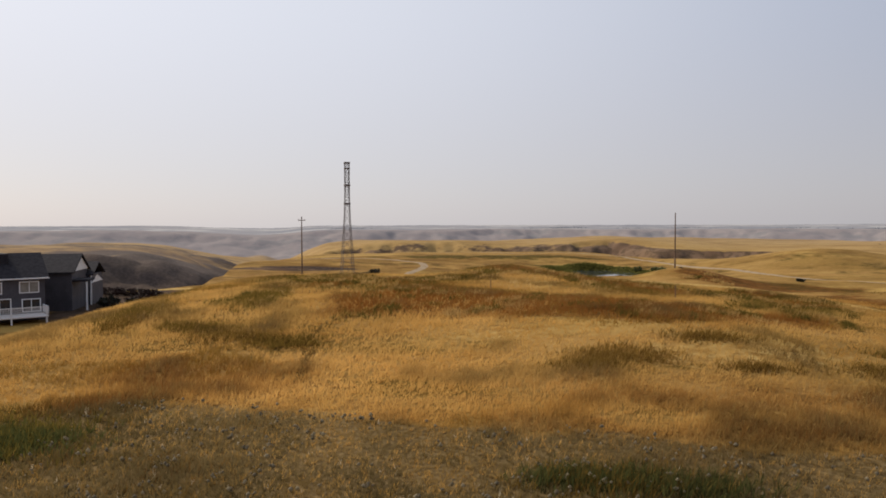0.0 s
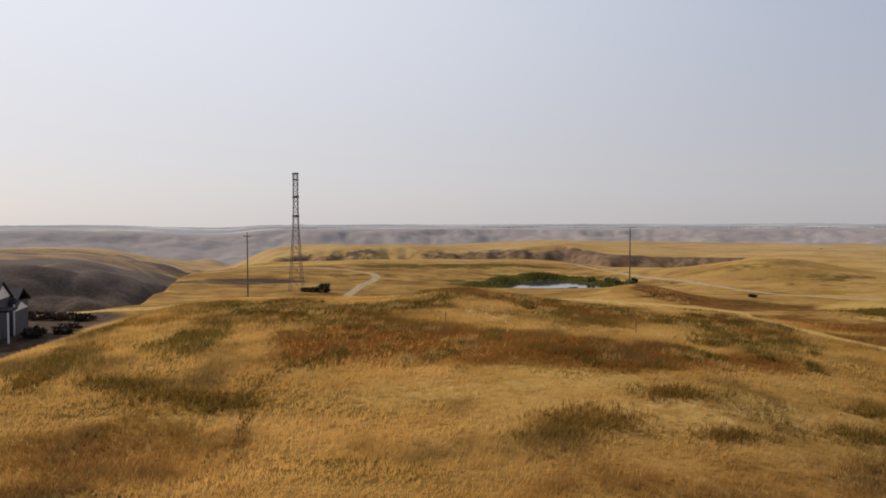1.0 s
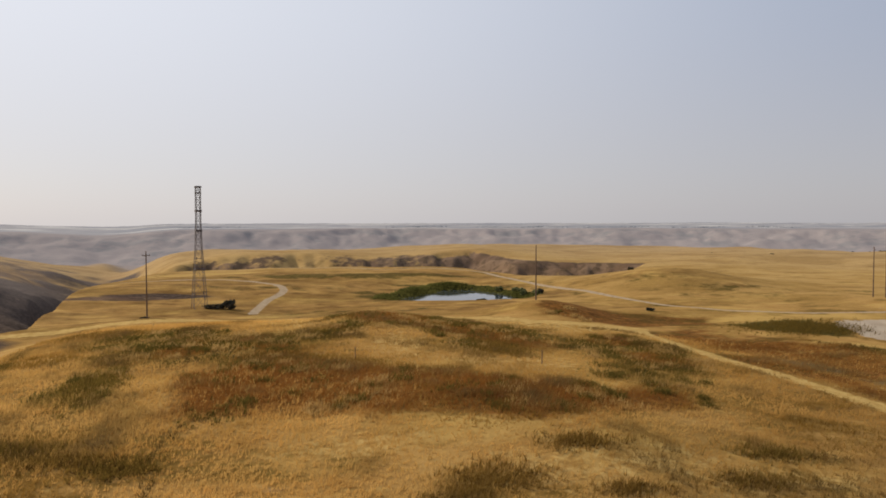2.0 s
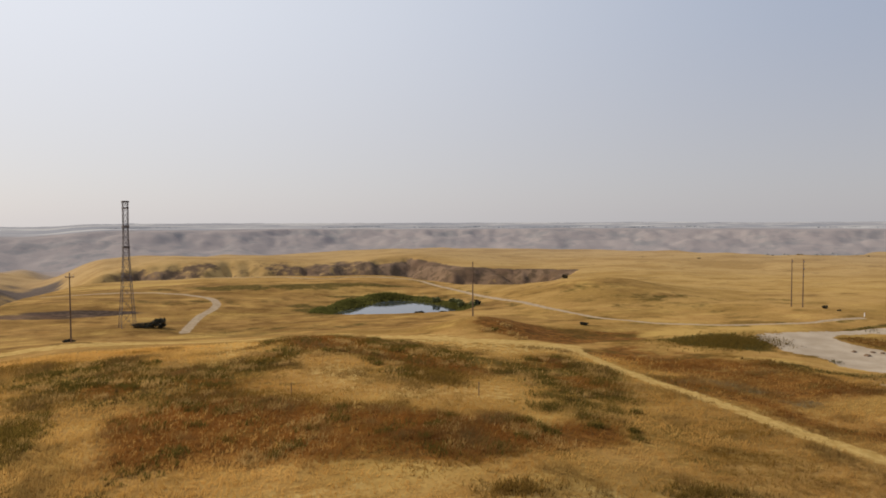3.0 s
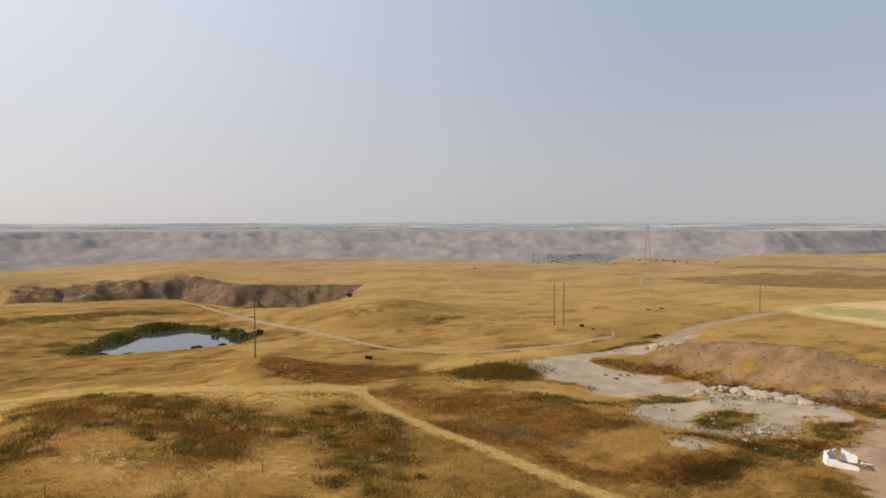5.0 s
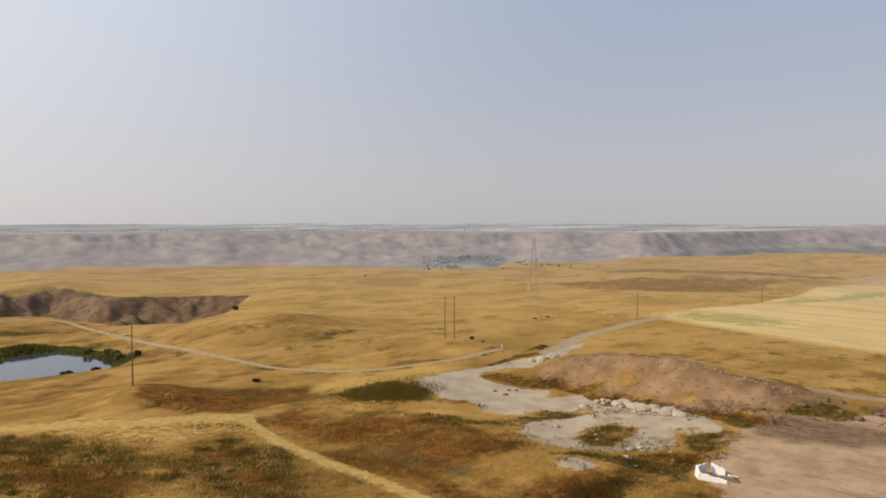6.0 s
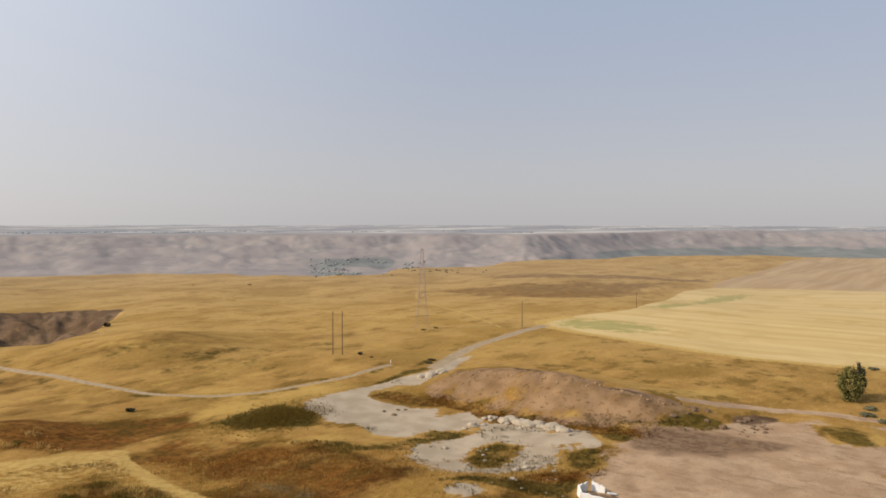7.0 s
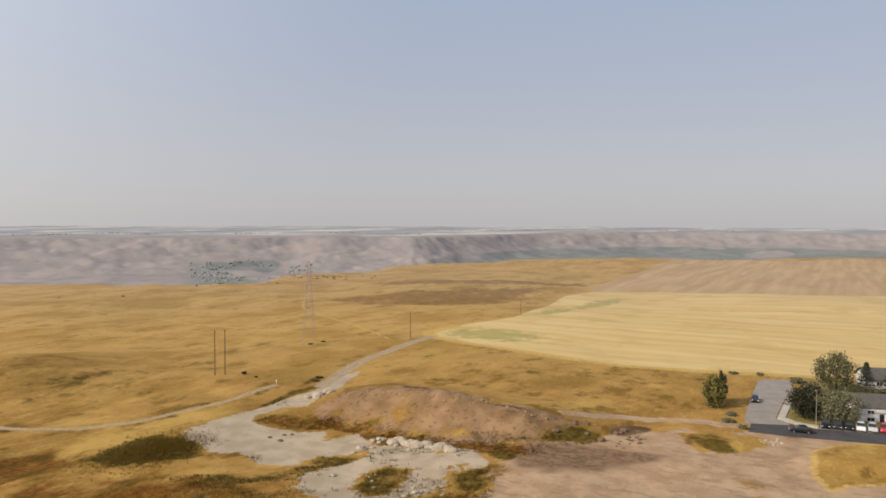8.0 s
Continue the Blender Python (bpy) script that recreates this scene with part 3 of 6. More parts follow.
def ground_material():
    p = Paint("prairie_ground", 1.0)
    p.bsdf.inputs["Specular IOR Level"].default_value = 0.03
    fine, tuft, clump, patch, broad = p.noise(3.2, 3), p.noise(0.8, 5, 0.6), p.noise(0.2, 6, 0.62), p.noise(0.045, 6, 0.6), p.noise(0.011, 5)
    strand = p.noise(1.0, 4, 0.6, stretch=(0.7, 1.5, 1.0))
    swath = p.noise(0.03, 6, 0.62, stretch=(0.85, 1.25, 1.0))
    mown, track, silt, clay = p.attribute("zone_a")
    stubble, tilled, rust, green = p.attribute("zone_b")
    scrub, sage, bank, far = p.attribute("zone_c")
    plain, wood, mud, cut = p.attribute("zone_d")
    scarp, torn, hazed, brown_and_shade = p.attribute("zone_e")

    def edge(zone, grain, amount=0.8, low=0.42, high=0.6):
        return p.ramp(p.math("MULTIPLY_ADD", p.math("SUBTRACT", grain, 0.5), amount, zone), low, high)

    def part_of(fac, k):
        return p.math("MULTIPLY", fac, k)

    # dry grass: straw, gold, ochre and olive
    c = p.mix(p.ramp(clump, 0.36, 0.64), (0.272, 0.145, 0.039), (0.37, 0.214, 0.065))
    c = p.mix(part_of(p.ramp(patch, 0.47, 0.62), 0.6), c, (0.21, 0.115, 0.026))
    c = p.mix(part_of(p.ramp(swath, 0.47, 0.6), 0.55), c, (0.165, 0.094, 0.021))
    c = p.mix(part_of(p.ramp(p.noise(0.018, 6, 0.65, stretch=(0.8, 1.3, 1.0)), 0.52, 0.66), 0.7), c, (0.46, 0.30, 0.088))
    c = p.mix(part_of(p.ramp(broad, 0.5, 0.62), 0.4), c, (0.38, 0.24, 0.066))
    c = p.mix(part_of(p.ramp(strand, 0.52, 0.7), 0.5), c, (0.45, 0.293, 0.088))
    mottle = p.noise(0.085, 6, 0.68, stretch=(0.75, 1.35, 1.0))
    c = p.mix(part_of(p.ramp(mottle, 0.53, 0.63), 0.75), c, p.mix(p.ramp(clump, 0.4, 0.6), (0.085, 0.054, 0.0095), (0.16, 0.08, 0.0135)))
    c = p.mix(part_of(p.ramp(mottle, 0.44, 0.34), 0.55), c, (0.46, 0.30, 0.088))
    c = p.mix(part_of(p.ramp(tuft, 0.52, 0.68), 0.3), c, (0.13, 0.07, 0.014))
    # paler straw with distance: the haze is put into its colour
    thin = p.mix(p.ramp(swath, 0.42, 0.62), (0.425, 0.276, 0.1), (0.325, 0.196, 0.06))
    thin = p.mix(part_of(p.ramp(clump, 0.46, 0.62), 0.35), thin, (0.28, 0.168, 0.05))
    thin = p.mix(part_of(p.ramp(p.noise(0.32, 3, 0.6), 0.64, 0.69), 0.55), thin, (0.11, 0.07, 0.022))
    thin = p.mix(part_of(p.ramp(mottle, 0.54, 0.66), 0.6), thin, (0.225, 0.137, 0.042))
    c = p.mix(part_of(hazed, 0.85), c, thin)
    # brown ground, with the painted shading and haze of that zone
    c = p.mix(part_of(edge(brown_and_shade, mottle, 2.0, 0.35, 0.95), 0.75), c, p.mix(p.ramp(clump, 0.4, 0.6), (0.13, 0.066, 0.018), (0.20, 0.11, 0.033)))
    # weeds
    g = p.mix(p.ramp(tuft, 0.4, 0.6), (0.034, 0.028, 0.005), (0.095, 0.065, 0.0125))
    c = p.mix(part_of(edge(green, p.noise(0.12, 6, 0.66), 2.6, 0.45, 0.95), 0.85), c, g)
    r = p.mix(p.ramp(tuft, 0.38, 0.62), (0.085, 0.033, 0.007), (0.185, 0.074, 0.015))
    r = p.mix(part_of(p.ramp(mottle, 0.46, 0.6), 0.65), r, (0.062, 0.045, 0.009))
    r = p.mix(part_of(p.ramp(p.noise(0.16, 5, 0.65), 0.55, 0.66), 0.6), r, (0.26, 0.13, 0.03))
    c = p.mix(part_of(edge(rust, p.noise(0.12, 6, 0.68, stretch=(0.8, 1.3, 1.0)), 2.6, 0.3, 0.95), 0.9), c, r)
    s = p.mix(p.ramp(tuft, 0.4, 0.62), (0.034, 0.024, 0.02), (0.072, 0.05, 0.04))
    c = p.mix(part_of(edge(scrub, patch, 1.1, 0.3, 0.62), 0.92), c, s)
    s = p.mix(p.ramp(fine, 0.4, 0.66), (0.094, 0.064, 0.028), (0.196, 0.138, 0.064))
    c = p.mix(part_of(edge(sage, clump, 1.4), 0.85), c, s)
    # farmland
    rows = p.noise(0.05, 4, 0.55, stretch=(3.2, 0.22, 1.0))
    f = p.mix(p.ramp(rows, 0.3, 0.7), (0.47, 0.33, 0.14), (0.55, 0.41, 0.20))
    f = p.mix(part_of(p.ramp(patch, 0.52, 0.66), 0.35), f, (0.37, 0.25, 0.08))
    f = p.mix(part_of(edge(green, clump, 2.4, 0.4, 0.9), 0.72), f, (0.255, 0.245, 0.085))
    c = p.mix(edge(stubble, tuft, 0.5, 0.45, 0.55), c, f)
    f = p.mix(p.ramp(p.noise(0.05, 4, 0.55, stretch=(0.15, 2.4, 1.0)), 0.35, 0.65), (0.35, 0.235, 0.12), (0.43, 0.305, 0.17))
    c = p.mix(edge(tilled, tuft, 0.4, 0.45, 0.55), c, f)
    # bare earth
    e = p.mix(p.ramp(clump, 0.35, 0.65), (0.18, 0.108, 0.06), (0.29, 0.183, 0.109))
    e = p.mix(part_of(p.ramp(tuft, 0.52, 0.66), 0.75), e, (0.098, 0.052, 0.018))
    c = p.mix(part_of(edge(bank, clump, 1.6, 0.34, 0.74), 0.85), c, e)
    e = p.mix(p.ramp(patch, 0.4, 0.6), (0.085, 0.05, 0.034), (0.17, 0.108, 0.07))
    e = p.mix(part_of(p.ramp(clump, 0.48, 0.6), 0.7), e, (0.05, 0.033, 0.02))
    c = p.mix(part_of(edge(scarp, clump, 1.3, 0.38, 0.7), 0.9), c, e)
    e = p.mix(p.ramp(clump, 0.35, 0.65), (0.325, 0.212, 0.128), (0.415, 0.288, 0.182))
    e = p.mix(part_of(p.ramp(strand, 0.54, 0.7), 0.35), e, (0.225, 0.14, 0.08))
    e = p.mix(part_of(p.ramp(patch, 0.52, 0.66), 0.35), e, (0.24, 0.158, 0.1))
    e = p.mix(part_of(p.ramp(p.noise(0.25, 5, 0.65, stretch=(1.6, 0.5, 1.0)), 0.52, 0.64), 0.5), e, (0.205, 0.13, 0.08))
    e = p.mix(part_of(edge(torn, clump, 1.2, 0.35, 0.7), 0.8), e, p.mix(p.ramp(tuft, 0.4, 0.6), (0.10, 0.058, 0.034), (0.185, 0.115, 0.07)))
    c = p.mix(edge(clay, clump, 2.0, 0.35, 0.65), c, e)
    e = p.mix(p.ramp(clump, 0.35, 0.65), (0.33, 0.26, 0.182), (0.42, 0.34, 0.248))
    e = p.mix(part_of(p.ramp(tuft, 0.56, 0.7), 0.35), e, (0.27, 0.225, 0.165))
    c = p.mix(edge(silt, tuft, 1.3, 0.42, 0.56), c, e)
    e = p.mix(p.ramp(tuft, 0.35, 0.65), (0.39, 0.248, 0.074), (0.50, 0.34, 0.118))
    c = p.mix(part_of(edge(mown, tuft, 0.8, 0.36, 0.66), 0.85), c, e)
    e = p.mix(p.ramp(tuft, 0.35, 0.65), (0.29, 0.212, 0.13), (0.37, 0.285, 0.185))
    c = p.mix(edge(track, tuft, 0.5), c, e)
    m = p.mix(p.ramp(tuft, 0.4, 0.6), (0.018, 0.02, 0.006), (0.045, 0.042, 0.012))
    c = p.mix(edge(mud, clump, 0.5, 0.3, 0.5), c, m)
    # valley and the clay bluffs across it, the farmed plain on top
    # their haze is painted in: pale greys in place of full colour
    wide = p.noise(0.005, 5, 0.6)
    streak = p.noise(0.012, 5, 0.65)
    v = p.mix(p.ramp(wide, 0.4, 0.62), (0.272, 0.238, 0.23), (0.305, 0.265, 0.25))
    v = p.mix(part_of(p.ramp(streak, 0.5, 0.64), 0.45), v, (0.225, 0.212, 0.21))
    # the cuts between the ribs are mixed darker and bluer
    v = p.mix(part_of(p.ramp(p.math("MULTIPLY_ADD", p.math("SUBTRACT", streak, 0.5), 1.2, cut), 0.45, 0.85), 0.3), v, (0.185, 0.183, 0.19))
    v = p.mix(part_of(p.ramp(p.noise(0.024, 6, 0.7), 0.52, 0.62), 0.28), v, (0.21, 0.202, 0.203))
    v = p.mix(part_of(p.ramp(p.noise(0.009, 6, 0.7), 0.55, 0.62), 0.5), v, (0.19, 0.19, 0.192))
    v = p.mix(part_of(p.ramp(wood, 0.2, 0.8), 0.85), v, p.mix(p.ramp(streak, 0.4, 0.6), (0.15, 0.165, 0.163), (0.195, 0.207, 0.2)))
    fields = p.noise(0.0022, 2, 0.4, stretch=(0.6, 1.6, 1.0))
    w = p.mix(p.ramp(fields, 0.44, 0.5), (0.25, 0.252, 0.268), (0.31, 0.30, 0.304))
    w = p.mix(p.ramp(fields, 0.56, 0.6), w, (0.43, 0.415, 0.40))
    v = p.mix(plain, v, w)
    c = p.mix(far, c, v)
    relief = p.math("ADD", part_of(tuft, 0.6), part_of(fine, 0.4))
    p.bump(relief, 0.6, 0.3)
    return p.colour(c)


# ---- ground: one sheet from underfoot to the horizon ----


def build_ground():
    heads = np.radians(np.concatenate([np.arange(-180, -46, 2.0), np.arange(-46, 104, 0.18), np.arange(104, 180, 2.0)]))
    reach = np.concatenate([[0.01, 4, 8, 12, 15], np.geomspace(18, 110, 190), np.arange(111, 330, 1.05), np.geomspace(331, 4950, 300)])
    n, k = len(heads), len(reach)
    hh, rr = np.meshgrid(heads, reach)
    x, y = (np.sin(hh) * rr).ravel(), (np.cos(hh) * rr).ravel()
    z = height(x, y)
    j = np.arange(n)
    first = (np.arange(k - 1)[:, None] * n + j).ravel()
    second = (np.arange(k - 1)[:, None] * n + (j + 1) % n).ravel()
    quads = np.stack([first, second, second + n, first + n], -1)
    mesh = bpy.data.meshes.new("ground")
    mesh.vertices.add(n * k)
    mesh.vertices.foreach_set("co", np.stack([x, y, z], -1).ravel())
    mesh.loops.add(quads.size)
    mesh.loops.foreach_set("vertex_index", quads[:, ::-1].ravel())
    mesh.polygons.add(len(quads))
    mesh.polygons.foreach_set("loop_start", np.arange(0, quads.size, 4))
    mesh.polygons.foreach_set("use_smooth", np.ones(len(quads), bool))
    mesh.update(calc_edges=True)
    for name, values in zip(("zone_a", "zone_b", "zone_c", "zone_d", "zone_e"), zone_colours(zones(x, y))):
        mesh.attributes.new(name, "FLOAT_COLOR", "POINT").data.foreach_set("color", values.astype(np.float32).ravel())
    mesh.materials.append(ground_material())
    return tagged(new("ground", mesh), "rolling prairie of dry golden grass and weeds", "ground", kind="structure")


build_ground()


def mat(name, a, b, scale, roughness=0.8, metallic=0.0, bump=0.0, distance=0.02):
    """A plain surface that varies between two tones, coarse and fine."""
    p = Paint(name, roughness, metallic)
    n = p.math("ADD", p.math("MULTIPLY", p.noise(scale, 5), 0.6), p.math("MULTIPLY", p.noise(scale * 7, 3), 0.4))
    if bump:
        p.bump(n, bump, distance)
    return p.colour(p.mix(p.ramp(n, 0.36, 0.64), a, b))


STEEL = mat("weathered_steel", (0.10, 0.085, 0.08), (0.17, 0.14, 0.13), 1.5, 0.6, 0.3)
PALE_STEEL = mat("galvanised_steel", (0.30, 0.25, 0.235), (0.38, 0.32, 0.30), 1.5, 0.6, 0.3)
POLE_WOOD = mat("weathered_pole_wood", (0.10, 0.062, 0.04), (0.17, 0.11, 0.07), 3.0, 0.85, 0, 0.3)


def part(name, bm, material, parent, label=""):
    mesh = bpy.data.meshes.new(name)
    bm.to_mesh(mesh)
    bm.free()
    mesh.materials.append(material)
    ob = new(name, mesh)
    ob.parent = parent
    return tagged(ob, label) if label else ob


def thing(name, x, y, z, label, category, turn=0.0, group="", kind=""):
    ob = new(name)
    ob.matrix_basis = pose(x, y, z, 0, 0, turn)
    return tagged(ob, label, category, group, kind)


def add_bar(bm, a, b, r, sides=6, r2=None):
    """A round bar from a to b."""
    a, b = Vector(a), Vector(b)
    m = Matrix.Translation((a + b) / 2) @ (b - a).to_track_quat("Z", "Y").to_matrix().to_4x4()
    bmesh.ops.create_cone(bm, cap_ends=True, segments=sides, radius1=r, radius2=r if r2 is None else r2, depth=(b - a).length, matrix=m)
    return bm


def add_box(bm, x0, x1, y0, y1, z0, z1, m=None):
    k = Matrix.Translation(((x0 + x1) / 2, (y0 + y1) / 2, (z0 + z1) / 2)) @ Matrix.Diagonal((x1 - x0, y1 - y0, z1 - z0, 1))
    bmesh.ops.create_cube(bm, size=1, matrix=(m @ k) if m else k)
    return bm


def bar(a, b, r, sides=6, r2=None):
    return add_bar(bmesh.new(), a, b, r, sides, r2)


def box(x0, x1, y0, y1, z0, z1, bevel=0.0):
    bm = add_box(bmesh.new(), x0, x1, y0, y1, z0, z1)
    if bevel:
        bmesh.ops.bevel(bm, geom=bm.edges[:], offset=bevel, segments=1, affect="EDGES")
    return bm


def foot(x, y):
    return float(height(x, y))


# ---- masts and poles ----


def lattice_mast(x, y, turn, tall, widths, thick, material, label, name, collars=()):
    """Four legs whose spread follows widths (height, width), with braces between."""
    mast = thing(name, x, y, foot(x, y) - 0.1, label, "tower", turn)
    hs = np.array([w[0] for w in widths])
    ws = np.array([w[1] for w in widths])

    def corner(k, h):
        w = float(np.interp(h, hs, ws)) / 2
        return Vector(((w, w), (-w, w), (-w, -w), (w, -w))[k % 4] + (h,))

    levels = [0.0]
    while levels[-1] < tall - 0.4:
        levels.append(min(tall, levels[-1] + max(1.0, 1.15 * float(np.interp(levels[-1], hs, ws)))))
    for k in range(4):
        bm = bmesh.new()
        for a, b in zip(hs[:-1], hs[1:]):
            add_bar(bm, corner(k, a), corner(k, b), thick, 5)
        part("leg", bm, material, mast)
    for a, b in zip(levels[:-1], levels[1:]):
        bm = bmesh.new()
        for k in range(4):
            add_bar(bm, corner(k, a), corner(k + 1, b), thick * 0.55, 4)
            add_bar(bm, corner(k + 1, a), corner(k, b), thick * 0.55, 4)
            add_bar(bm, corner(k, b), corner(k + 1, b), thick * 0.6, 4)
        part("brace", bm, material, mast)
    for h, w, t in collars:
        part("platform", box(-w / 2, w / 2, -w / 2, w / 2, h, h + t, 0.04), material, mast, "dark steel collar platform")
    return mast


TOWER = (-25.0, 184.5)
lattice_mast(*TOWER, 20, 30.0, [(0, 3.3), (15.5, 1.45), (22, 1.1), (30, 1.1)], 0.065, STEEL,
             "tall dark steel lattice tower on the grass", "lattice_tower", [(18.9, 1.5, 0.5), (23.7, 1.45, 0.5), (28.2, 1.35, 0.25), (29.6, 1.45, 0.4)])
lattice_mast(200, 173.5, 30, 30.0, [(0, 5.0), (12, 2.6), (24, 1.3), (30, 0.8)], 0.04, PALE_STEEL,
             "pale rusty lattice mast out on the plain", "lattice_mast")


def utility_pole(x, y, tall, arms, label, turn=0.0, group="", lift=0.0):
    pole = thing("utility_pole", x, y, foot(x, y) - 0.2, label, "pole", turn, group)
    part("shaft", bar((0, 0, 0), (0, 0, tall + 0.2), 0.16, 10, 0.10), POLE_WOOD, pole)
    for h, w in arms:
        part("crossarm", box(-w / 2, w / 2, -0.2, -0.08, h, h + 0.16, 0.02), POLE_WOOD, pole)
        for sx in (-0.46, 0, 0.46):
            bm = bar((sx * w, -0.14, h + 0.16), (sx * w, -0.14, h + 0.36), 0.05, 8, 0.08)
            part("insulator", bm, PALE_STEEL, pole, "pale insulator")
    return pole


utility_pole(-30.5, 152.5, 13.3, [(12.6, 1.5)], "slim dark wooden utility pole in dry grass", 15)
utility_pole(50.0, 152.0, 12.2, [], "slim bare wooden utility pole near the pond", 0)
utility_pole(144.3, 161.2, 13.0, [(12.3, 1.2)], "weathered wooden power pole of a pair", 40, "pair of power poles")
utility_pole(146.4, 159.4, 13.0, [(12.3, 1.8), (10.4, 1.8), (8.5, 1.4)], "weathered wooden power pole with three crossarms", 40, "pair of power poles")
utility_pole(229.8, 148.8, 10.0, [(9.4, 1.2)], "wooden utility pole beside the dirt lane", 30)
utility_pole(315, 139.5, 8.0, [(7.5, 1.0)], "wooden utility pole at the stubble field's corner", 30)


# ---- plants ----


def mesh_from(name, verts, faces, material, colours=None):
    mesh = bpy.data.meshes.new(name)
    verts, faces = np.asarray(verts, np.float32), np.asarray(faces, np.int32)
    k = faces.shape[1]
    mesh.vertices.add(len(verts))
    mesh.vertices.foreach_set("co", verts.ravel())
    mesh.loops.add(faces.size)
    mesh.loops.foreach_set("vertex_index", faces.ravel())
    mesh.polygons.add(len(faces))
    mesh.polygons.foreach_set("loop_start", np.arange(0, faces.size, k, dtype=np.int32))
    mesh.update(calc_edges=True)
    if colours is not None:
        rgba = np.concatenate([colours, np.ones((len(colours), 1))], 1).astype(np.float32)
        mesh.attributes.new("tone", "FLOAT_COLOR", "POINT").data.foreach_set("color", rgba.ravel())
    mesh.materials.append(material)
    return mesh


def leaf_material(name, a, b, c):
    p = Paint(name, 0.7)
    island = p.nodes["Geometry"].outputs["Random Per Island"]
    tone = p.mix(p.ramp(island, 0.0, 0.6), a, b)
    tone = p.mix(p.ramp(p.noise(0.9, 3), 0.5, 0.7), tone, c)
    return p.colour(tone)


def leaf_cloud(rng, clumps, per, size, leaf):
    """Leaves, as small bent quads, gathered in clumps; size: half axes of the crown round (0, 0, 0)."""
    mids = rng.normal(size=(clumps, 3))
    mids /= np.linalg.norm(mids, axis=1)[:, None]
    mids *= (0.45 + 0.5 * rng.random((clumps, 1)) ** 0.6)
    mids[:, 2] = np.where(mids[:, 2] < -0.75, -0.6, mids[:, 2])
    at = (np.repeat(mids, per, 0) + rng.normal(size=(clumps * per, 3)) * 0.15) * np.asarray(size)
    u = rng.normal(size=at.shape)
    u /= np.linalg.norm(u, axis=1)[:, None]
    w = np.cross(u, rng.normal(size=at.shape))
    w /= np.linalg.norm(w, axis=1)[:, None]
    s = leaf * (0.6 + 0.8 * rng.random((len(at), 1)))
    verts = np.stack([at - u * s, at + w * s * 0.6, at + u * s, at - w * s * 0.6], 1).reshape(-1, 3)
    return verts, np.arange(len(verts)).reshape(-1, 4)


LEAF_DARK = leaf_material("dark_green_leaves", (0.018, 0.02, 0.011), (0.036, 0.037, 0.019), (0.05, 0.045, 0.024))
LEAF_OLIVE = leaf_material("olive_leaves", (0.075, 0.08, 0.042), (0.16, 0.155, 0.088), (0.2, 0.185, 0.105))
LEAF_YELLOW = leaf_material("yellowing_leaves", (0.07, 0.07, 0.02), (0.16, 0.14, 0.038), (0.22, 0.17, 0.048))
LEAF_SAPLING = leaf_material("fresh_green_leaves", (0.085, 0.095, 0.03), (0.17, 0.175, 0.058), (0.21, 0.19, 0.07))
LEAF_WILLOW = leaf_material("willow_leaves", (0.042, 0.048, 0.02), (0.092, 0.092, 0.042), (0.12, 0.11, 0.05))
LEAF_SHRUB = leaf_material("dark_shrub_leaves", (0.016, 0.017, 0.011), (0.038, 0.036, 0.02), (0.06, 0.048, 0.026))
LEAF_DRY = leaf_material("dry_shrub_leaves", (0.04, 0.032, 0.016), (0.085, 0.065, 0.03), (0.12, 0.085, 0.038))
BARK = mat("rough_bark", (0.055, 0.04, 0.03), (0.11, 0.085, 0.06), 4, 0.9, 0, 0.4)


def tree(x, y, tall, wide, leaves, label, seed, low=0.18, clumps=60, per=95):
    """A broad-leaved tree: tapered trunk, limbs and a gappy crown."""
    rng = np.random.default_rng(seed)
    t = thing("tree", x, y, foot(x, y) - 0.15, label, "tree", group="trees by the parking lot")
    bm = bmesh.new()
    top = tall * 0.62
    add_bar(bm, (0, 0, 0), (0.1, 0.05, top * 0.5), tall * 0.028, 9, tall * 0.02)
    add_bar(bm, (0.1, 0.05, top * 0.5), (0.0, 0.1, top), tall * 0.02, 8, tall * 0.008)
    part("trunk", bm, BARK, t)
    for k in range(6):
        a, h = k * 2.4 + rng.random(), top * (0.35 + 0.1 * k)
        out = wide * 0.33
        part("limb", bar((0.05, 0.05, h), (math.cos(a) * out, math.sin(a) * out, h + tall * 0.16), tall * 0.011, 6, tall * 0.004), BARK, t)
    half = tall * (1 - low) / 2
    verts, faces = leaf_cloud(rng, clumps, per, (wide / 2, wide / 2, half), 0.21)
    verts[:, 2] += tall - half
    crown = new("crown", mesh_from("crown", verts, faces, leaves))
    crown.parent = t
    return t


def spruce(x, y, tall, wide, label, seed):
    rng = np.random.default_rng(seed)
    t = thing("spruce", x, y, foot(x, y) - 0.15, label, "tree", group="trees by the parking lot")
    part("trunk", bar((0, 0, 0), (0, 0, tall * 0.95), 0.2, 8, 0.03), BARK, t)
    verts = []
    for k in range(3200):
        h = 0.06 + 0.94 * rng.random() ** 1.25
        r = (1 - h) * wide / 2 * (0.35 + 0.65 * rng.random() ** 0.5) * (0.8 + 0.25 * math.sin(h * 60)) + 0.05
        a = rng.random() * 6.283
        c, s = math.cos(a), math.sin(a)
        z = h * tall
        q = 0.32 * (0.6 + rng.random())
        verts += [(c * r, s * r, z), (c * (r + q) - s * 0.12, s * (r + q) + c * 0.12, z - q * 0.55), (c * (r + q) + s * 0.12, s * (r + q) - c * 0.12, z - q * 0.45)]
    crown = new("crown", mesh_from("crown", verts, np.arange(len(verts)).reshape(-1, 3), LEAF_DARK))
    crown.parent = t
    return t


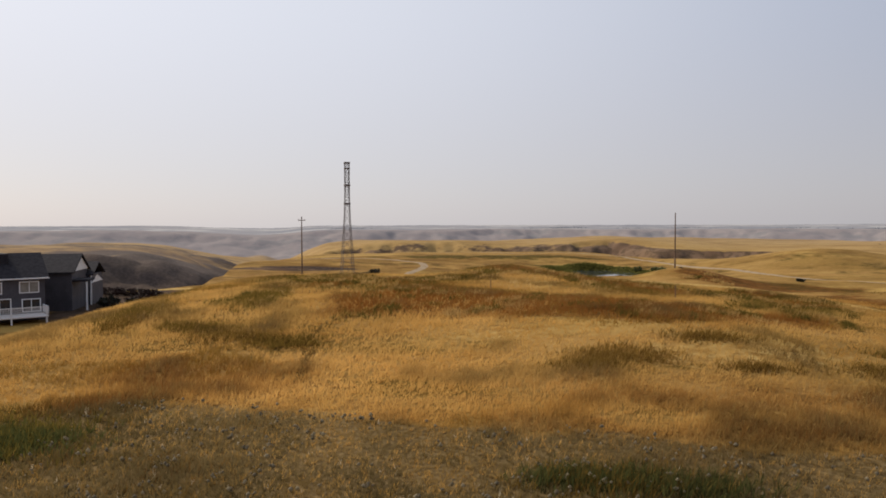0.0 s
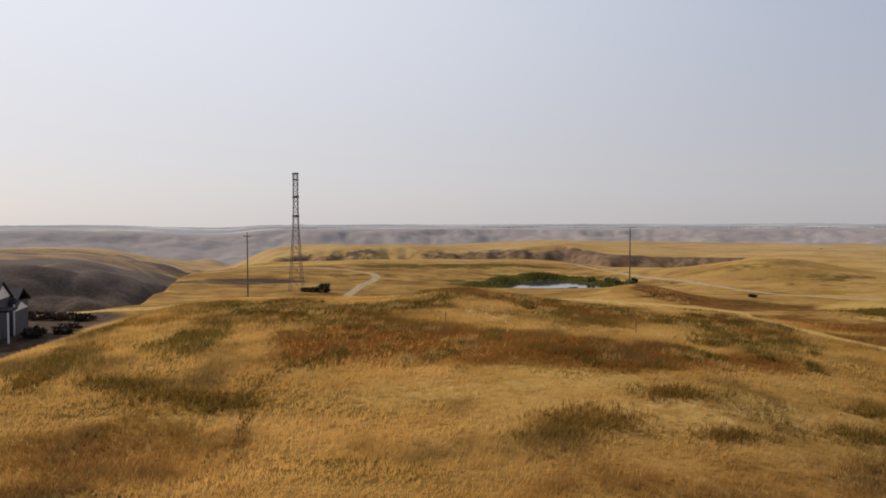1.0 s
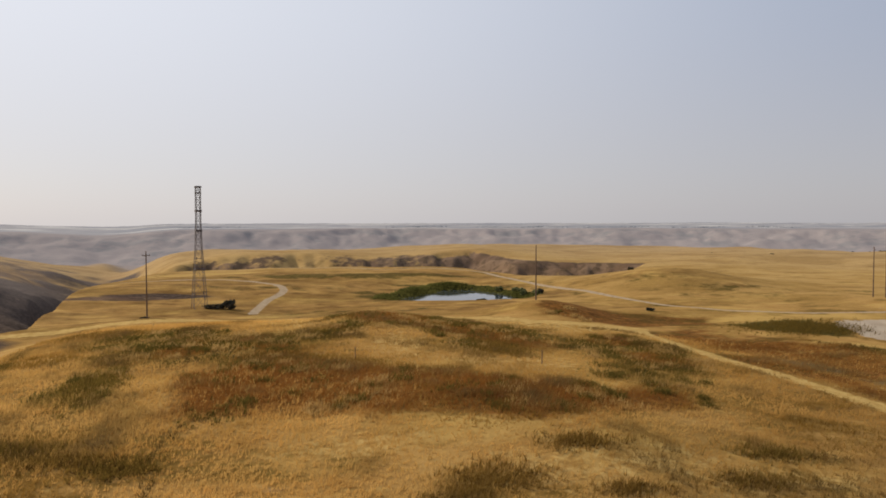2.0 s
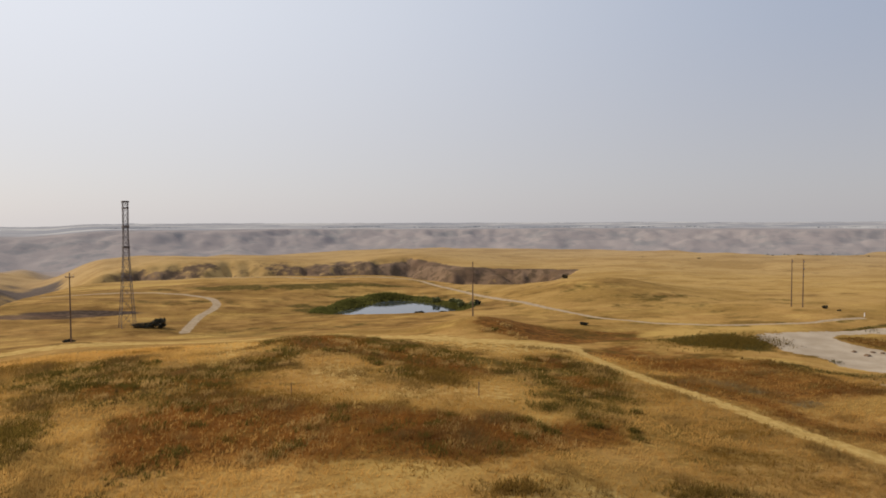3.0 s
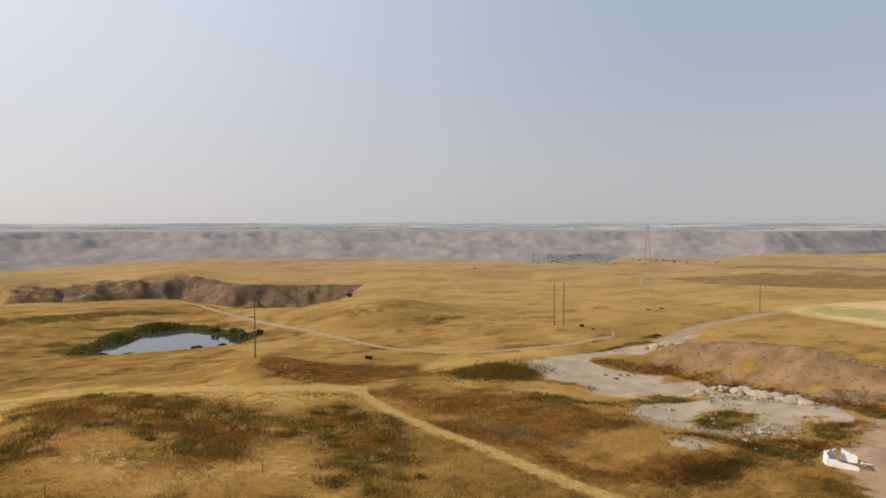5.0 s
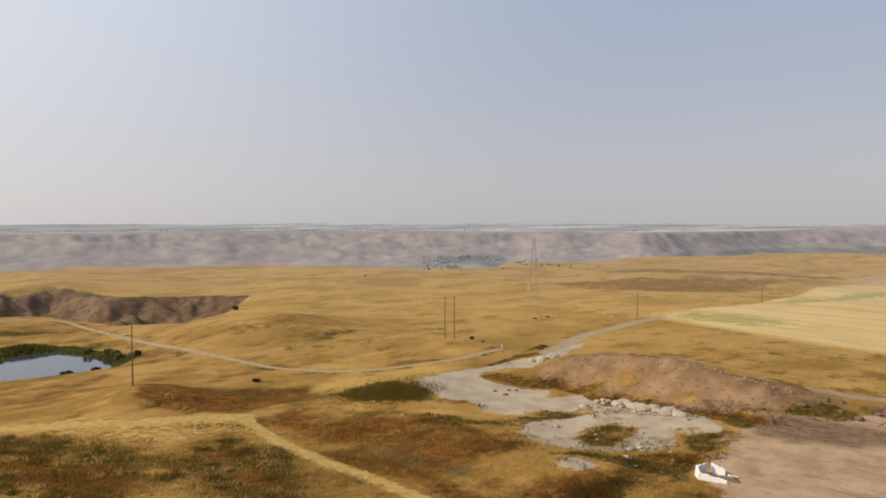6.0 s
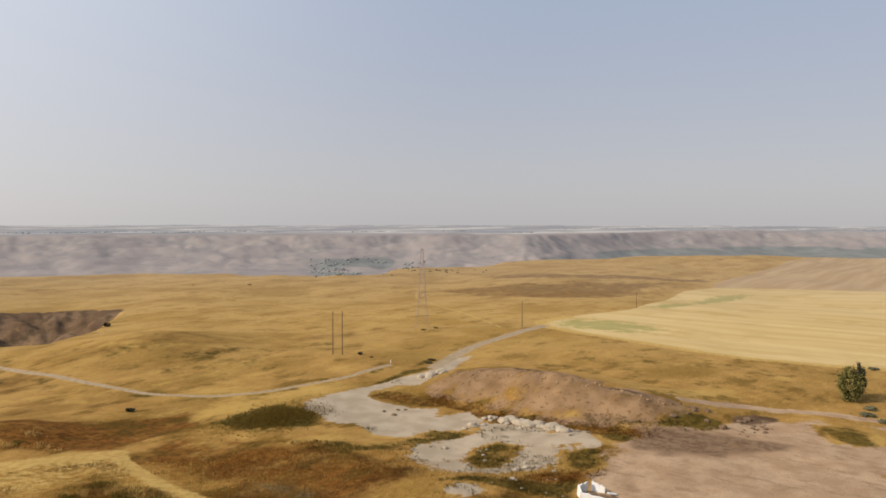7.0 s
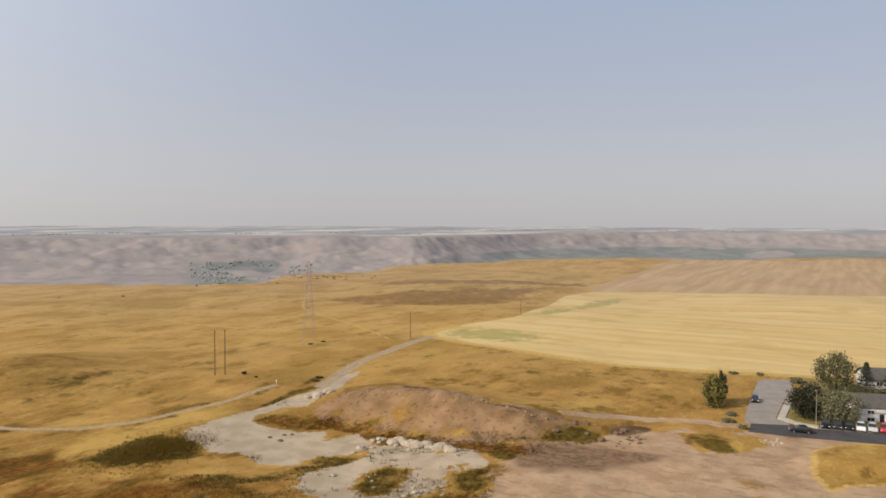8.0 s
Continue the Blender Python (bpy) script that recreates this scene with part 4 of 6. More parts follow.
def shrub(x, y, tall, wide, leaves, label, seed, deep=None, group="", turn=0.0, name="shrub"):
    rng = np.random.default_rng(seed)
    t = thing(name, x, y, foot(x, y) - 0.08, label, "shrub", turn, group)
    bm = bmesh.new()
    for k in range(7):
        a = k * 0.9 + rng.random()
        add_bar(bm, (0.1 * math.cos(a), 0.1 * math.sin(a), 0), (wide * 0.3 * math.cos(a), (deep or wide) * 0.3 * math.sin(a), tall * 0.7), 0.035, 5, 0.015)
    part("stems", bm, BARK, t)
    verts, faces = leaf_cloud(rng, 30, 44, (wide / 2, (deep or wide) / 2, tall / 2), 0.11 + 0.035 * tall)
    verts[:, 2] = np.maximum(verts[:, 2] + tall / 2, 0.03)
    f = new("foliage", mesh_from("foliage", verts, faces, leaves))
    f.parent = t
    return t


shrub(-17.9, 183.6, 2.4, 3.6, LEAF_SHRUB, "round dark shrub at the foot of the lattice tower", 1)
shrub(-21.6, 183.2, 1.5, 5.5, LEAF_SHRUB, "low spreading dark shrub at the tower base", 2, 3)
shrub(-33.5, 165, 0.7, 2.2, LEAF_SHRUB, "small dark weed clump on the grass bench", 3)
shrub(69.8, 207, 1.5, 2.2, LEAF_SHRUB, "small dark shrub on the pond bank", 4)
shrub(75, 148, 0.8, 1.6, LEAF_SHRUB, "small dark shrub below the gravel track", 5)
for k, (x, y, h, w) in enumerate(((33.5, 202.2, 1.0, 3.0), (50, 199.6, 1.2, 3.0), (57.6, 202.0, 1.6, 2.6), (27, 206.5, 0.9, 4.0))):
    shrub(x, y, h, w, LEAF_DARK, "dark green bush at the pond's edge", 10 + k, group="bushes round the pond")
for k, (x, y, h, w) in enumerate(((65.5, 209, 3.2, 2.6), (66.5, 214, 2.6, 3.4), (68.5, 206, 1.8, 4.0), (66, 219, 2.0, 4.2), (62.5, 226, 2.4, 3.4))):
    shrub(x, y, 0.75 * h, 0.75 * w, LEAF_SAPLING, "leafy green sapling on the pond bank", 20 + k, group="saplings round the pond")
for k, (x, y, h, w) in enumerate(((149, 154.5, 0.9, 1.4), (147, 148, 0.4, 0.9), (131, 272, 1.6, 2.6), (205, 171, 0.35, 1.6), (199, 172, 0.35, 1.6), (160, 136, 0.5, 2.2), (155, 133.5, 0.4, 2.4))):
    shrub(x, y, h, w, LEAF_DRY, "small brownish shrub on the open plain", 30 + k, group="shrubs on the plain")

# ---- pond ----


def build_pond():
    p = Paint("still_pond_water", 0.04)
    p.bsdf.inputs["Specular IOR Level"].default_value = 0.5
    p.bump(p.noise(1.6, 3), 0.05, 0.05)
    water = p.colour((0.035, 0.045, 0.055))
    bm = bmesh.new()
    ring = []
    for px, py in curve(POND + POND[:1], 5)[:-1]:
        dx, dy = px - 46, py - 216
        grow = 1 + 4.0 / math.hypot(dx, dy)
        ring.append(bm.verts.new((dx * grow, dy * grow, 0)))
    top = bm.faces.new(ring)
    low = bmesh.ops.extrude_face_region(bm, geom=[top])
    bmesh.ops.translate(bm, vec=(0, 0, 0.02), verts=ring)
    mesh = bpy.data.meshes.new("water")
    bm.to_mesh(mesh)
    mesh.materials.append(water)
    ob = new("water", mesh)
    ob.matrix_basis = pose(46, 216, -1.6)
    tagged(ob, "still grey-blue pond water reflecting the sky", "water", kind="structure")


build_pond()


def grass_material():
    p = Paint("grass_blades", 0.8)
    n = p.nodes.new("ShaderNodeAttribute")
    n.attribute_name = "tone"
    tone = n.outputs["Color"]
    p.bsdf.inputs["Specular IOR Level"].default_value = 0.05
    thin = p.nodes.new("ShaderNodeBsdfTranslucent")
    p.links.new(tone, thin.inputs["Color"])
    both = p.nodes.new("ShaderNodeMixShader")
    both.inputs["Fac"].default_value = 0.68
    p.links.new(p.bsdf.outputs[0], both.inputs[1])
    p.links.new(thin.outputs[0], both.inputs[2])
    p.links.new(both.outputs[0], p.nodes["Material Output"].inputs["Surface"])
    return p.colour(tone)


BLADE = grass_material()


def tufts(name, x, y, tall, wide, tone, rng, label, blades=3, lean=0.35):
    """Tufts of narrow blades rooted at x, y; tone: a colour for each tuft."""
    n = len(x)
    z = height(x, y) - 0.03
    root = np.repeat(np.stack([x, y, z], 1), blades, 0) + np.concatenate([rng.normal(size=(n * blades, 2)) * np.repeat(wide, blades)[:, None] * 1.2, np.zeros((n * blades, 1))], 1)
    h = np.repeat(tall, blades)[:, None] * (0.65 + 0.6 * rng.random((n * blades, 1)))
    w = np.repeat(wide, blades)[:, None] * (0.6 + 0.8 * rng.random((n * blades, 1)))
    a = 0.35 + 0.25 * rng.normal(size=n * blades)
    side = np.stack([np.cos(a), np.sin(a), 0 * a], 1)
    tip = root + np.concatenate([rng.normal(size=(n * blades, 2)) * lean * h + np.array([[0.18, -0.08]]) * h, h], 1)
    verts = np.stack([root - side * w / 2, root + side * w / 2, tip], 1).reshape(-1, 3)
    shade = 1.0 * np.repeat(tone, blades, 0) * (0.96 + 0.08 * rng.random((n * blades, 1)))
    colours = np.repeat(np.clip(shade, 0, 1), 3, 0)
    ob = new(name, mesh_from(name, verts, np.arange(len(verts)).reshape(-1, 3), BLADE, colours))
    return tagged(ob, label, "grass", kind="stuff")


def grow_grass():
    rng = np.random.default_rng(5)
    n = 330000
    az = np.radians(rng.uniform(-46, 66, n))
    d = 20 + 112 * rng.random(n) ** 1.3
    x, y = np.sin(az) * d, np.cos(az) * d
    m = zones(x, y)
    bare = np.maximum.reduce([m["silt"], m["clay"], m["track"], m["bank"], m["mown"] * 0.8])
    clump = value_noise(x, y, 5, 61, 4)
    keep = (rng.random(n) > bare * 1.2) & (rng.random(n) < 0.75 + 0.6 * clump) & ~((x < -40) & (y > 70) & (y < 150))
    x, y, clump, d = x[keep], y[keep], clump[keep], d[keep]
    m = {k: v[keep] for k, v in m.items()}
    n = len(x)
    k = np.clip(0.5 + 0.3 * value_noise(x, y, 3.4, 63, 2) + 0.5 * value_noise(x, y * 2.2, 16, 64, 3) + 0.07 * rng.normal(size=n), 0, 1)[:, None]
    gold = np.array([[0.335, 0.18, 0.042]]) * (1 - k) + np.array([[0.535, 0.328, 0.104]]) * k
    drift = (0.5 + 0.9 * value_noise(x, y, 14, 62, 4))[:, None].clip(0, 1)
    gold = gold * (0.95 + 0.3 * drift)

    def blend(zone, a, b, amount, reach):
        f = np.clip((zone + amount * clump - 0.5) / reach + 0.5, 0, 1)[:, None] * (rng.random((n, 1)) < 0.85)
        return gold * (1 - f) + f * (np.array([a]) * (1 - k) + np.array([b]) * k)

    mottle = np.clip(0.5 + 1.6 * value_noise(x * 0.8, y * 1.3, 12, 67, 5), 0, 1)
    gold = blend(step(0.62, 0.9, mottle) * 0.75, (0.12, 0.068, 0.012), (0.22, 0.118, 0.022), 0.3, 0.6)
    gold = blend(step(0.4, 0.1, mottle) * 0.6, (0.40, 0.235, 0.062), (0.52, 0.33, 0.105), 0.3, 0.7)
    gold = blend(m["mown"], (0.36, 0.22, 0.062), (0.52, 0.34, 0.115), 0.8, 0.9)
    gold = blend(m["green"], (0.045, 0.036, 0.007), (0.125, 0.083, 0.016), 1.3, 0.9)
    gold = blend(m["rust"], (0.14, 0.052, 0.012), (0.265, 0.115, 0.027), 0.9, 0.9)
    gold = blend(m["sage"], (0.092, 0.067, 0.026), (0.22, 0.156, 0.068), 1.0, 0.9)
    gold = blend(m["scrub"], (0.025, 0.02, 0.014), (0.08, 0.055, 0.028), 0.5, 0.5)
    pale = (rng.random(n) < 0.004 * step(0.5, 0.9, m["sage"]))[:, None]
    gold = np.where(pale, np.array([[0.55, 0.47, 0.33]]), gold)
    tall = (0.32 + 0.26 * rng.random(n)) * (1 + 0.6 * clump) * (1 - 0.4 * m["sage"]) * (1 - 0.5 * m["mown"])
    wide = 0.015 + 0.00045 * d
    tufts("dry_grass", x, y, tall, wide, gold, rng, "tall dry golden prairie grass with weeds among it")


grow_grass()


def seed_heads():
    """Pale dried flower heads among the grey weeds of the near slope, as small tufted knobs."""
    rng = np.random.default_rng(15)
    n = 900
    x, y = rng.uniform(-19, 26, n), rng.uniform(21, 41, n)
    keep = (zones(x, y)["sage"] > 0.5) & (value_noise(x, y, 5, 66, 2) + 0.5 * rng.normal(size=n) > 0.0)
    x, y = x[keep], y[keep]
    unit = np.array([(1, 0, 0), (0, 1, 0), (-1, 0, 0), (0, -1, 0), (0, 0, 1), (0, 0, -1)], float)
    tri = np.array([(0, 1, 4), (1, 2, 4), (2, 3, 4), (3, 0, 4), (1, 0, 5), (2, 1, 5), (3, 2, 5), (0, 3, 5)])
    verts, faces, tone = [], [], []
    z = height(x, y)
    for i in range(len(x)):
        for k in range(rng.integers(1, 4)):
            r = 0.05 + 0.07 * rng.random()
            at = np.array([x[i] + 0.12 * rng.normal(), y[i] + 0.12 * rng.normal(), z[i] + 0.18 + 0.22 * rng.random()])
            faces.append(tri + 6 * len(verts))
            verts.append(at + unit * r * (0.7 + 0.6 * rng.random((6, 1))))
            tone.append(np.tile(np.array([0.42, 0.36, 0.25]) * (0.6 + 0.5 * rng.random()), (6, 1)))
    ob = new("seed_heads", mesh_from("seed_heads", np.concatenate(verts), np.concatenate(faces), BLADE, np.concatenate(tone)))
    tagged(ob, "pale dried seed heads scattered through grey weeds", "weeds", kind="stuff")


seed_heads()


def weed_patches():
    """Taller dark weeds in loose patches on the knoll."""
    rng = np.random.default_rng(9)
    spotsat = [(-20, 75.5, 1.7, 4.0), (-12.4, 56, 2.0, 1.0), (12.2, 48.2, 2.6, 1.3), (9.6, 46.2, 1.8, 0.9), (20.0, 52.8, 2.2, 0.9), (20.4, 45.6, 1.8, 0.7),
               (29.5, 46.4, 2.6, 0.9), (-28.5, 62.5, 0.9, 2.6), (-21, 60, 2.6, 0.9), (35, 51.5, 2.4, 1.0), (30, 42, 2.0, 0.8), (25, 93, 3, 3),
               (7, 28.2, 2.5, 0.9), (-21.5, 33.5, 2.5, 2.0), (92, 121, 7, 4), (-29.5, 68, 1.5, 4), (76, 59.5, 5, 2.2), (-17, 57.4, 2.6, 0.8)]
    xs, ys, tone = [], [], []
    for cx, cy, sx, sy in spotsat:
        n = int(min(2600, 110 * sx * sy)) + 90
        xs.append(cx + rng.normal(size=n) * sx * 0.75)
        ys.append(cy + rng.normal(size=n) * sy * 0.9)
        k = rng.random((n, 1))
        brown = np.array([[0.11, 0.06, 0.014]]) * (1 - k) + np.array([[0.21, 0.115, 0.027]]) * k
        olive = np.array([[0.062, 0.05, 0.010]]) * (1 - k) + np.array([[0.155, 0.112, 0.024]]) * k
        f = rng.random() * 0.7 + 0.3 if cy > 70 or cy < 38 else rng.random() * 0.6
        tone.append(brown * (1 - f) + olive * f)
    # low green bushes of the near slope
    for cx, cy, sx, sy, n in ((-21.0, 33.4, 1.6, 1.1, 900), (4.8, 28.6, 1.0, 0.6, 280), (7.6, 28.2, 1.3, 0.7, 480), (10.6, 27.6, 1.2, 0.6, 300)):
        xs.append(cx + rng.normal(size=n) * sx)
        ys.append(cy + rng.normal(size=n) * sy)
        k = rng.random((n, 1))
        tone.append(np.array([[0.03, 0.036, 0.012]]) * (1 - k) + np.array([[0.085, 0.088, 0.028]]) * k)
    # dark stalks added along the rills to draw their dark crack lines
    for pts in (TRAIL, RILL_A, RILL_B):
        way = np.repeat(np.array(pts), 3, 0) + rng.normal(size=(len(pts) * 3, 2)) * np.array([0.12, 0.5])
        way = way[value_noise(way[:, 0], way[:, 1], 5, 68, 2) > -0.25]
        xs.append(way[:, 0])
        ys.append(way[:, 1])
        k = rng.random((len(way), 1))
        tone.append(np.array([[0.045, 0.028, 0.01]]) * (1 - k) + np.array([[0.10, 0.06, 0.02]]) * k)
    # small clumps all over the crest
    cx, cy = rng.uniform(-26, 54, 700), rng.uniform(60, 140, 700)
    m = zones(cx, cy)
    at = np.nonzero((np.maximum(m["green"], 0.8 * m["rust"]) > 0.35) & (m["mown"] < 0.8))[0][:260]
    for i in at:
        n, r = rng.integers(25, 70), 0.35 + 0.8 * rng.random()
        xs.append(cx[i] + rng.normal(size=n) * r)
        ys.append(cy[i] + rng.normal(size=n) * r)
        k = rng.random((n, 1))
        dark = np.array([[0.05, 0.042, 0.01]]) * (1 - k) + np.array([[0.13, 0.095, 0.022]]) * k
        straw = np.array([[0.26, 0.16, 0.05]]) * (1 - k) + np.array([[0.42, 0.27, 0.1]]) * k
        tone.append(straw if rng.random() < 0.4 else dark)
    x, y = np.concatenate(xs), np.concatenate(ys)
    tufts("tall_weeds", x, y, 0.3 + 0.4 * rng.random(len(x)), 0.03 + 0.0007 * np.hypot(x, y), np.concatenate(tone), rng, "dark olive and brown weed patches in the grass", 3, 0.4)


weed_patches()


def reeds():
    rng = np.random.default_rng(12)
    n = 26000
    x, y = rng.uniform(15, 71, n), rng.uniform(195, 251, n)
    bed, wet = area_zone(x, y, REED_BED, 1.2), area_zone(x, y, POND, 1.5)
    # tall and thick behind the water and in two clumps, thin along the near shore
    thick = 0.22 + 0.78 * np.maximum.reduce([bump(x, y, 31, 230, 6, 9, 40), bump(x, y, 49, 242, 6, 4), bump(x, y, 66, 212, 4, 9), 0.6 * bump(x, y, 21, 210, 5, 8)])
    keep = (bed > 0.4) & (wet < 0.75) & (rng.random(n) < thick)
    x, y, thick = x[keep], y[keep], thick[keep]
    k = np.clip(rng.random((len(x), 1)) * 0.6 + 0.5 * (1 - thick[:, None]), 0, 1)
    tone = np.array([[0.028, 0.032, 0.009]]) * (1 - k) + np.array([[0.135, 0.125, 0.034]]) * k
    tall = np.where(y < 203, 0.3, 0.25 + 0.95 * thick) * (0.6 + 0.6 * rng.random(len(x)))
    tufts("pond_reeds", x, y, tall, np.full(len(x), 0.35), tone, rng, "dark green reeds round the pond", 4, 0.2)


reeds()


def pit_weeds():
    """Scattered weeds that break up the silt of the pit."""
    rng = np.random.default_rng(14)
    n = 42000
    x, y = rng.uniform(82, 136, n), rng.uniform(52, 134, n)
    m = zones(x, y)
    patchy = value_noise(x, y, 7, 71, 4) + 0.35 * value_noise(x, y, 1.7, 72, 2)
    low = np.where(y < 95, 0.17, 0.32)
    keep = ((m["silt"] > 0.3) & (patchy > low) & (rng.random(n) < 0.3)) | ((m["green"] > 0.62) & (rng.random(n) < 0.4)) | ((m["rust"] > 0.4) & (rng.random(n) < 0.35))
    x, y = x[keep], y[keep]
    k = rng.random((len(x), 1))
    f = np.clip(m["rust"][keep] * 1.3, 0, 1)[:, None]
    tone = (np.array([[0.05, 0.045, 0.014]]) * (1 - k) + np.array([[0.17, 0.135, 0.042]]) * k) * (1 - f) + f * (np.array([[0.11, 0.045, 0.01]]) * (1 - k) + np.array([[0.25, 0.11, 0.025]]) * k)
    tufts("pit_weeds", x, y, 0.2 + 0.35 * rng.random(len(x)), 0.1 + 0.1 * rng.random(len(x)), tone, rng, "low olive weeds scattered over pale silt", 3, 0.6)


pit_weeds()

# ---- built things ----

SIDING_GREY = mat("dark_grey_siding", (0.062, 0.056, 0.062), (0.088, 0.08, 0.086), 0.8, 0.7)
SIDING_WHITE = mat("white_siding", (0.68, 0.66, 0.63), (0.78, 0.76, 0.73), 0.9, 0.6)
SHINGLE = mat("dark_asphalt_shingles", (0.018, 0.016, 0.019), (0.038, 0.034, 0.038), 2.2, 0.95, 0, 0.4)
SHINGLE_GREY = mat("grey_green_shingles", (0.075, 0.07, 0.06), (0.11, 0.102, 0.09), 1.4, 0.95, 0, 0.4)
TRIM = mat("white_trim_paint", (0.72, 0.70, 0.68), (0.80, 0.78, 0.76), 2.0, 0.5)
ASPHALT = mat("old_grey_asphalt", (0.225, 0.195, 0.17), (0.285, 0.25, 0.22), 0.35, 0.9, 0, 0.3)
ASPHALT_DARK = mat("dark_asphalt", (0.048, 0.044, 0.046), (0.075, 0.068, 0.068), 0.35, 0.9, 0, 0.3)
CONCRETE = mat("pale_concrete", (0.36, 0.32, 0.27), (0.46, 0.42, 0.36), 0.8, 0.9, 0, 0.3)
LAWN = mat("dry_lawn", (0.16, 0.125, 0.035), (0.24, 0.18, 0.055), 0.9, 0.95, 0, 0.5)
RUBBER = mat("tyre_rubber", (0.018, 0.018, 0.018), (0.03, 0.03, 0.03), 9, 0.85)
CHROME = mat("wheel_alloy", (0.4, 0.4, 0.41), (0.55, 0.55, 0.56), 6, 0.35, 0.9)


def glass_material():
    p = Paint("dark_window_glass", 0.06)
    p.bsdf.inputs["Specular IOR Level"].default_value = 0.6
    return p.colour((0.022, 0.024, 0.028))


GLASS = glass_material()
BLIND = mat("pale_blind_behind_glass", (0.20, 0.18, 0.15), (0.27, 0.245, 0.21), 2.0, 0.2)


def window(parent, x, y, z, w, h, wall, pane=None):
    """A framed two-pane window in a wall that faces -y ('front') or +x ('right')."""
    def put(bm):
        if wall == "right":
            bmesh.ops.transform(bm, matrix=pose(0, 0, 0, 0, 0, 90), verts=bm.verts)
        bmesh.ops.translate(bm, vec=(x, y, z), verts=bm.verts)
        return bm

    f = 0.11
    frame_bm = bmesh.new()
    add_box(frame_bm, -w / 2 - f, -w / 2, -0.1, 0.02, -f, h + f)
    add_box(frame_bm, w / 2, w / 2 + f, -0.1, 0.02, -f, h + f)
    add_box(frame_bm, -w / 2, w / 2, -0.1, 0.02, h, h + f)
    add_box(frame_bm, -w / 2, w / 2, -0.14, 0.02, -f, 0)
    add_box(frame_bm, -0.04, 0.04, -0.09, 0.02, 0, h)
    win = part("window", put(frame_bm), TRIM, parent, "white-framed window")
    for s in (-1, 1):
        bm = add_box(bmesh.new(), min(0.04 * s, s * w / 2), max(0.04 * s, s * w / 2), -0.05, 0.0, 0, h)
        part("pane", put(bm), pane or GLASS, win, "glass pane with pale blind" if pane else "dark glass pane")
    return win


def gable_roof(x0, x1, y0, y1, eave, ridge, over=0.45, thick=0.18):
    """Two slopes over a body, ridge along x."""
    mid = (y0 + y1) / 2
    slope = (ridge - eave) / (mid - y0)
    out = []
    for side in (-1, 1):
        ye = (y0 if side < 0 else y1) + side * over
        ze = eave - slope * over
        bm = bmesh.new()
        pts = [(ye, ze), (mid, ridge), (mid, ridge + thick), (ye, ze + thick)]
        a = [bm.verts.new((x0 - over, y, z)) for y, z in pts]
        b = [bm.verts.new((x1 + over, y, z)) for y, z in pts]
        for i in range(4):
            j = (i + 1) % 4
            bm.faces.new((a[i], a[j], b[j], b[i]))
        bm.faces.new(a[::-1])
        bm.faces.new(b)
        bmesh.ops.recalc_face_normals(bm, faces=bm.faces)
        out.append(bm)
    return out


def gable(x, y0, y1, eave, ridge, thick=0.2):
    bm = bmesh.new()
    mid = (y0 + y1) / 2
    pts = [(y0, eave), (y1, eave), (mid, ridge)]
    a = [bm.verts.new((x, y, z)) for y, z in pts]
    b = [bm.verts.new((x + thick, y, z)) for y, z in pts]
    bm.faces.new(a)
    bm.faces.new(b[::-1])
    for i in range(3):
        bm.faces.new((a[i], a[(i + 1) % 3], b[(i + 1) % 3], b[i]))
    bmesh.ops.recalc_face_normals(bm, faces=bm.faces)
    return bm


def siding(house, wall, x0, x1, y, z0, z1, material, pitch=0.45):
    """Lapped boards on a wall that faces -y."""
    bm = bmesh.new()
    z = z0
    while z < z1 - 0.05:
        add_box(bm, x0, x1, y - 0.035, y, z, min(z + pitch - 0.04, z1))
        z += pitch
    part("siding", bm, material, wall)


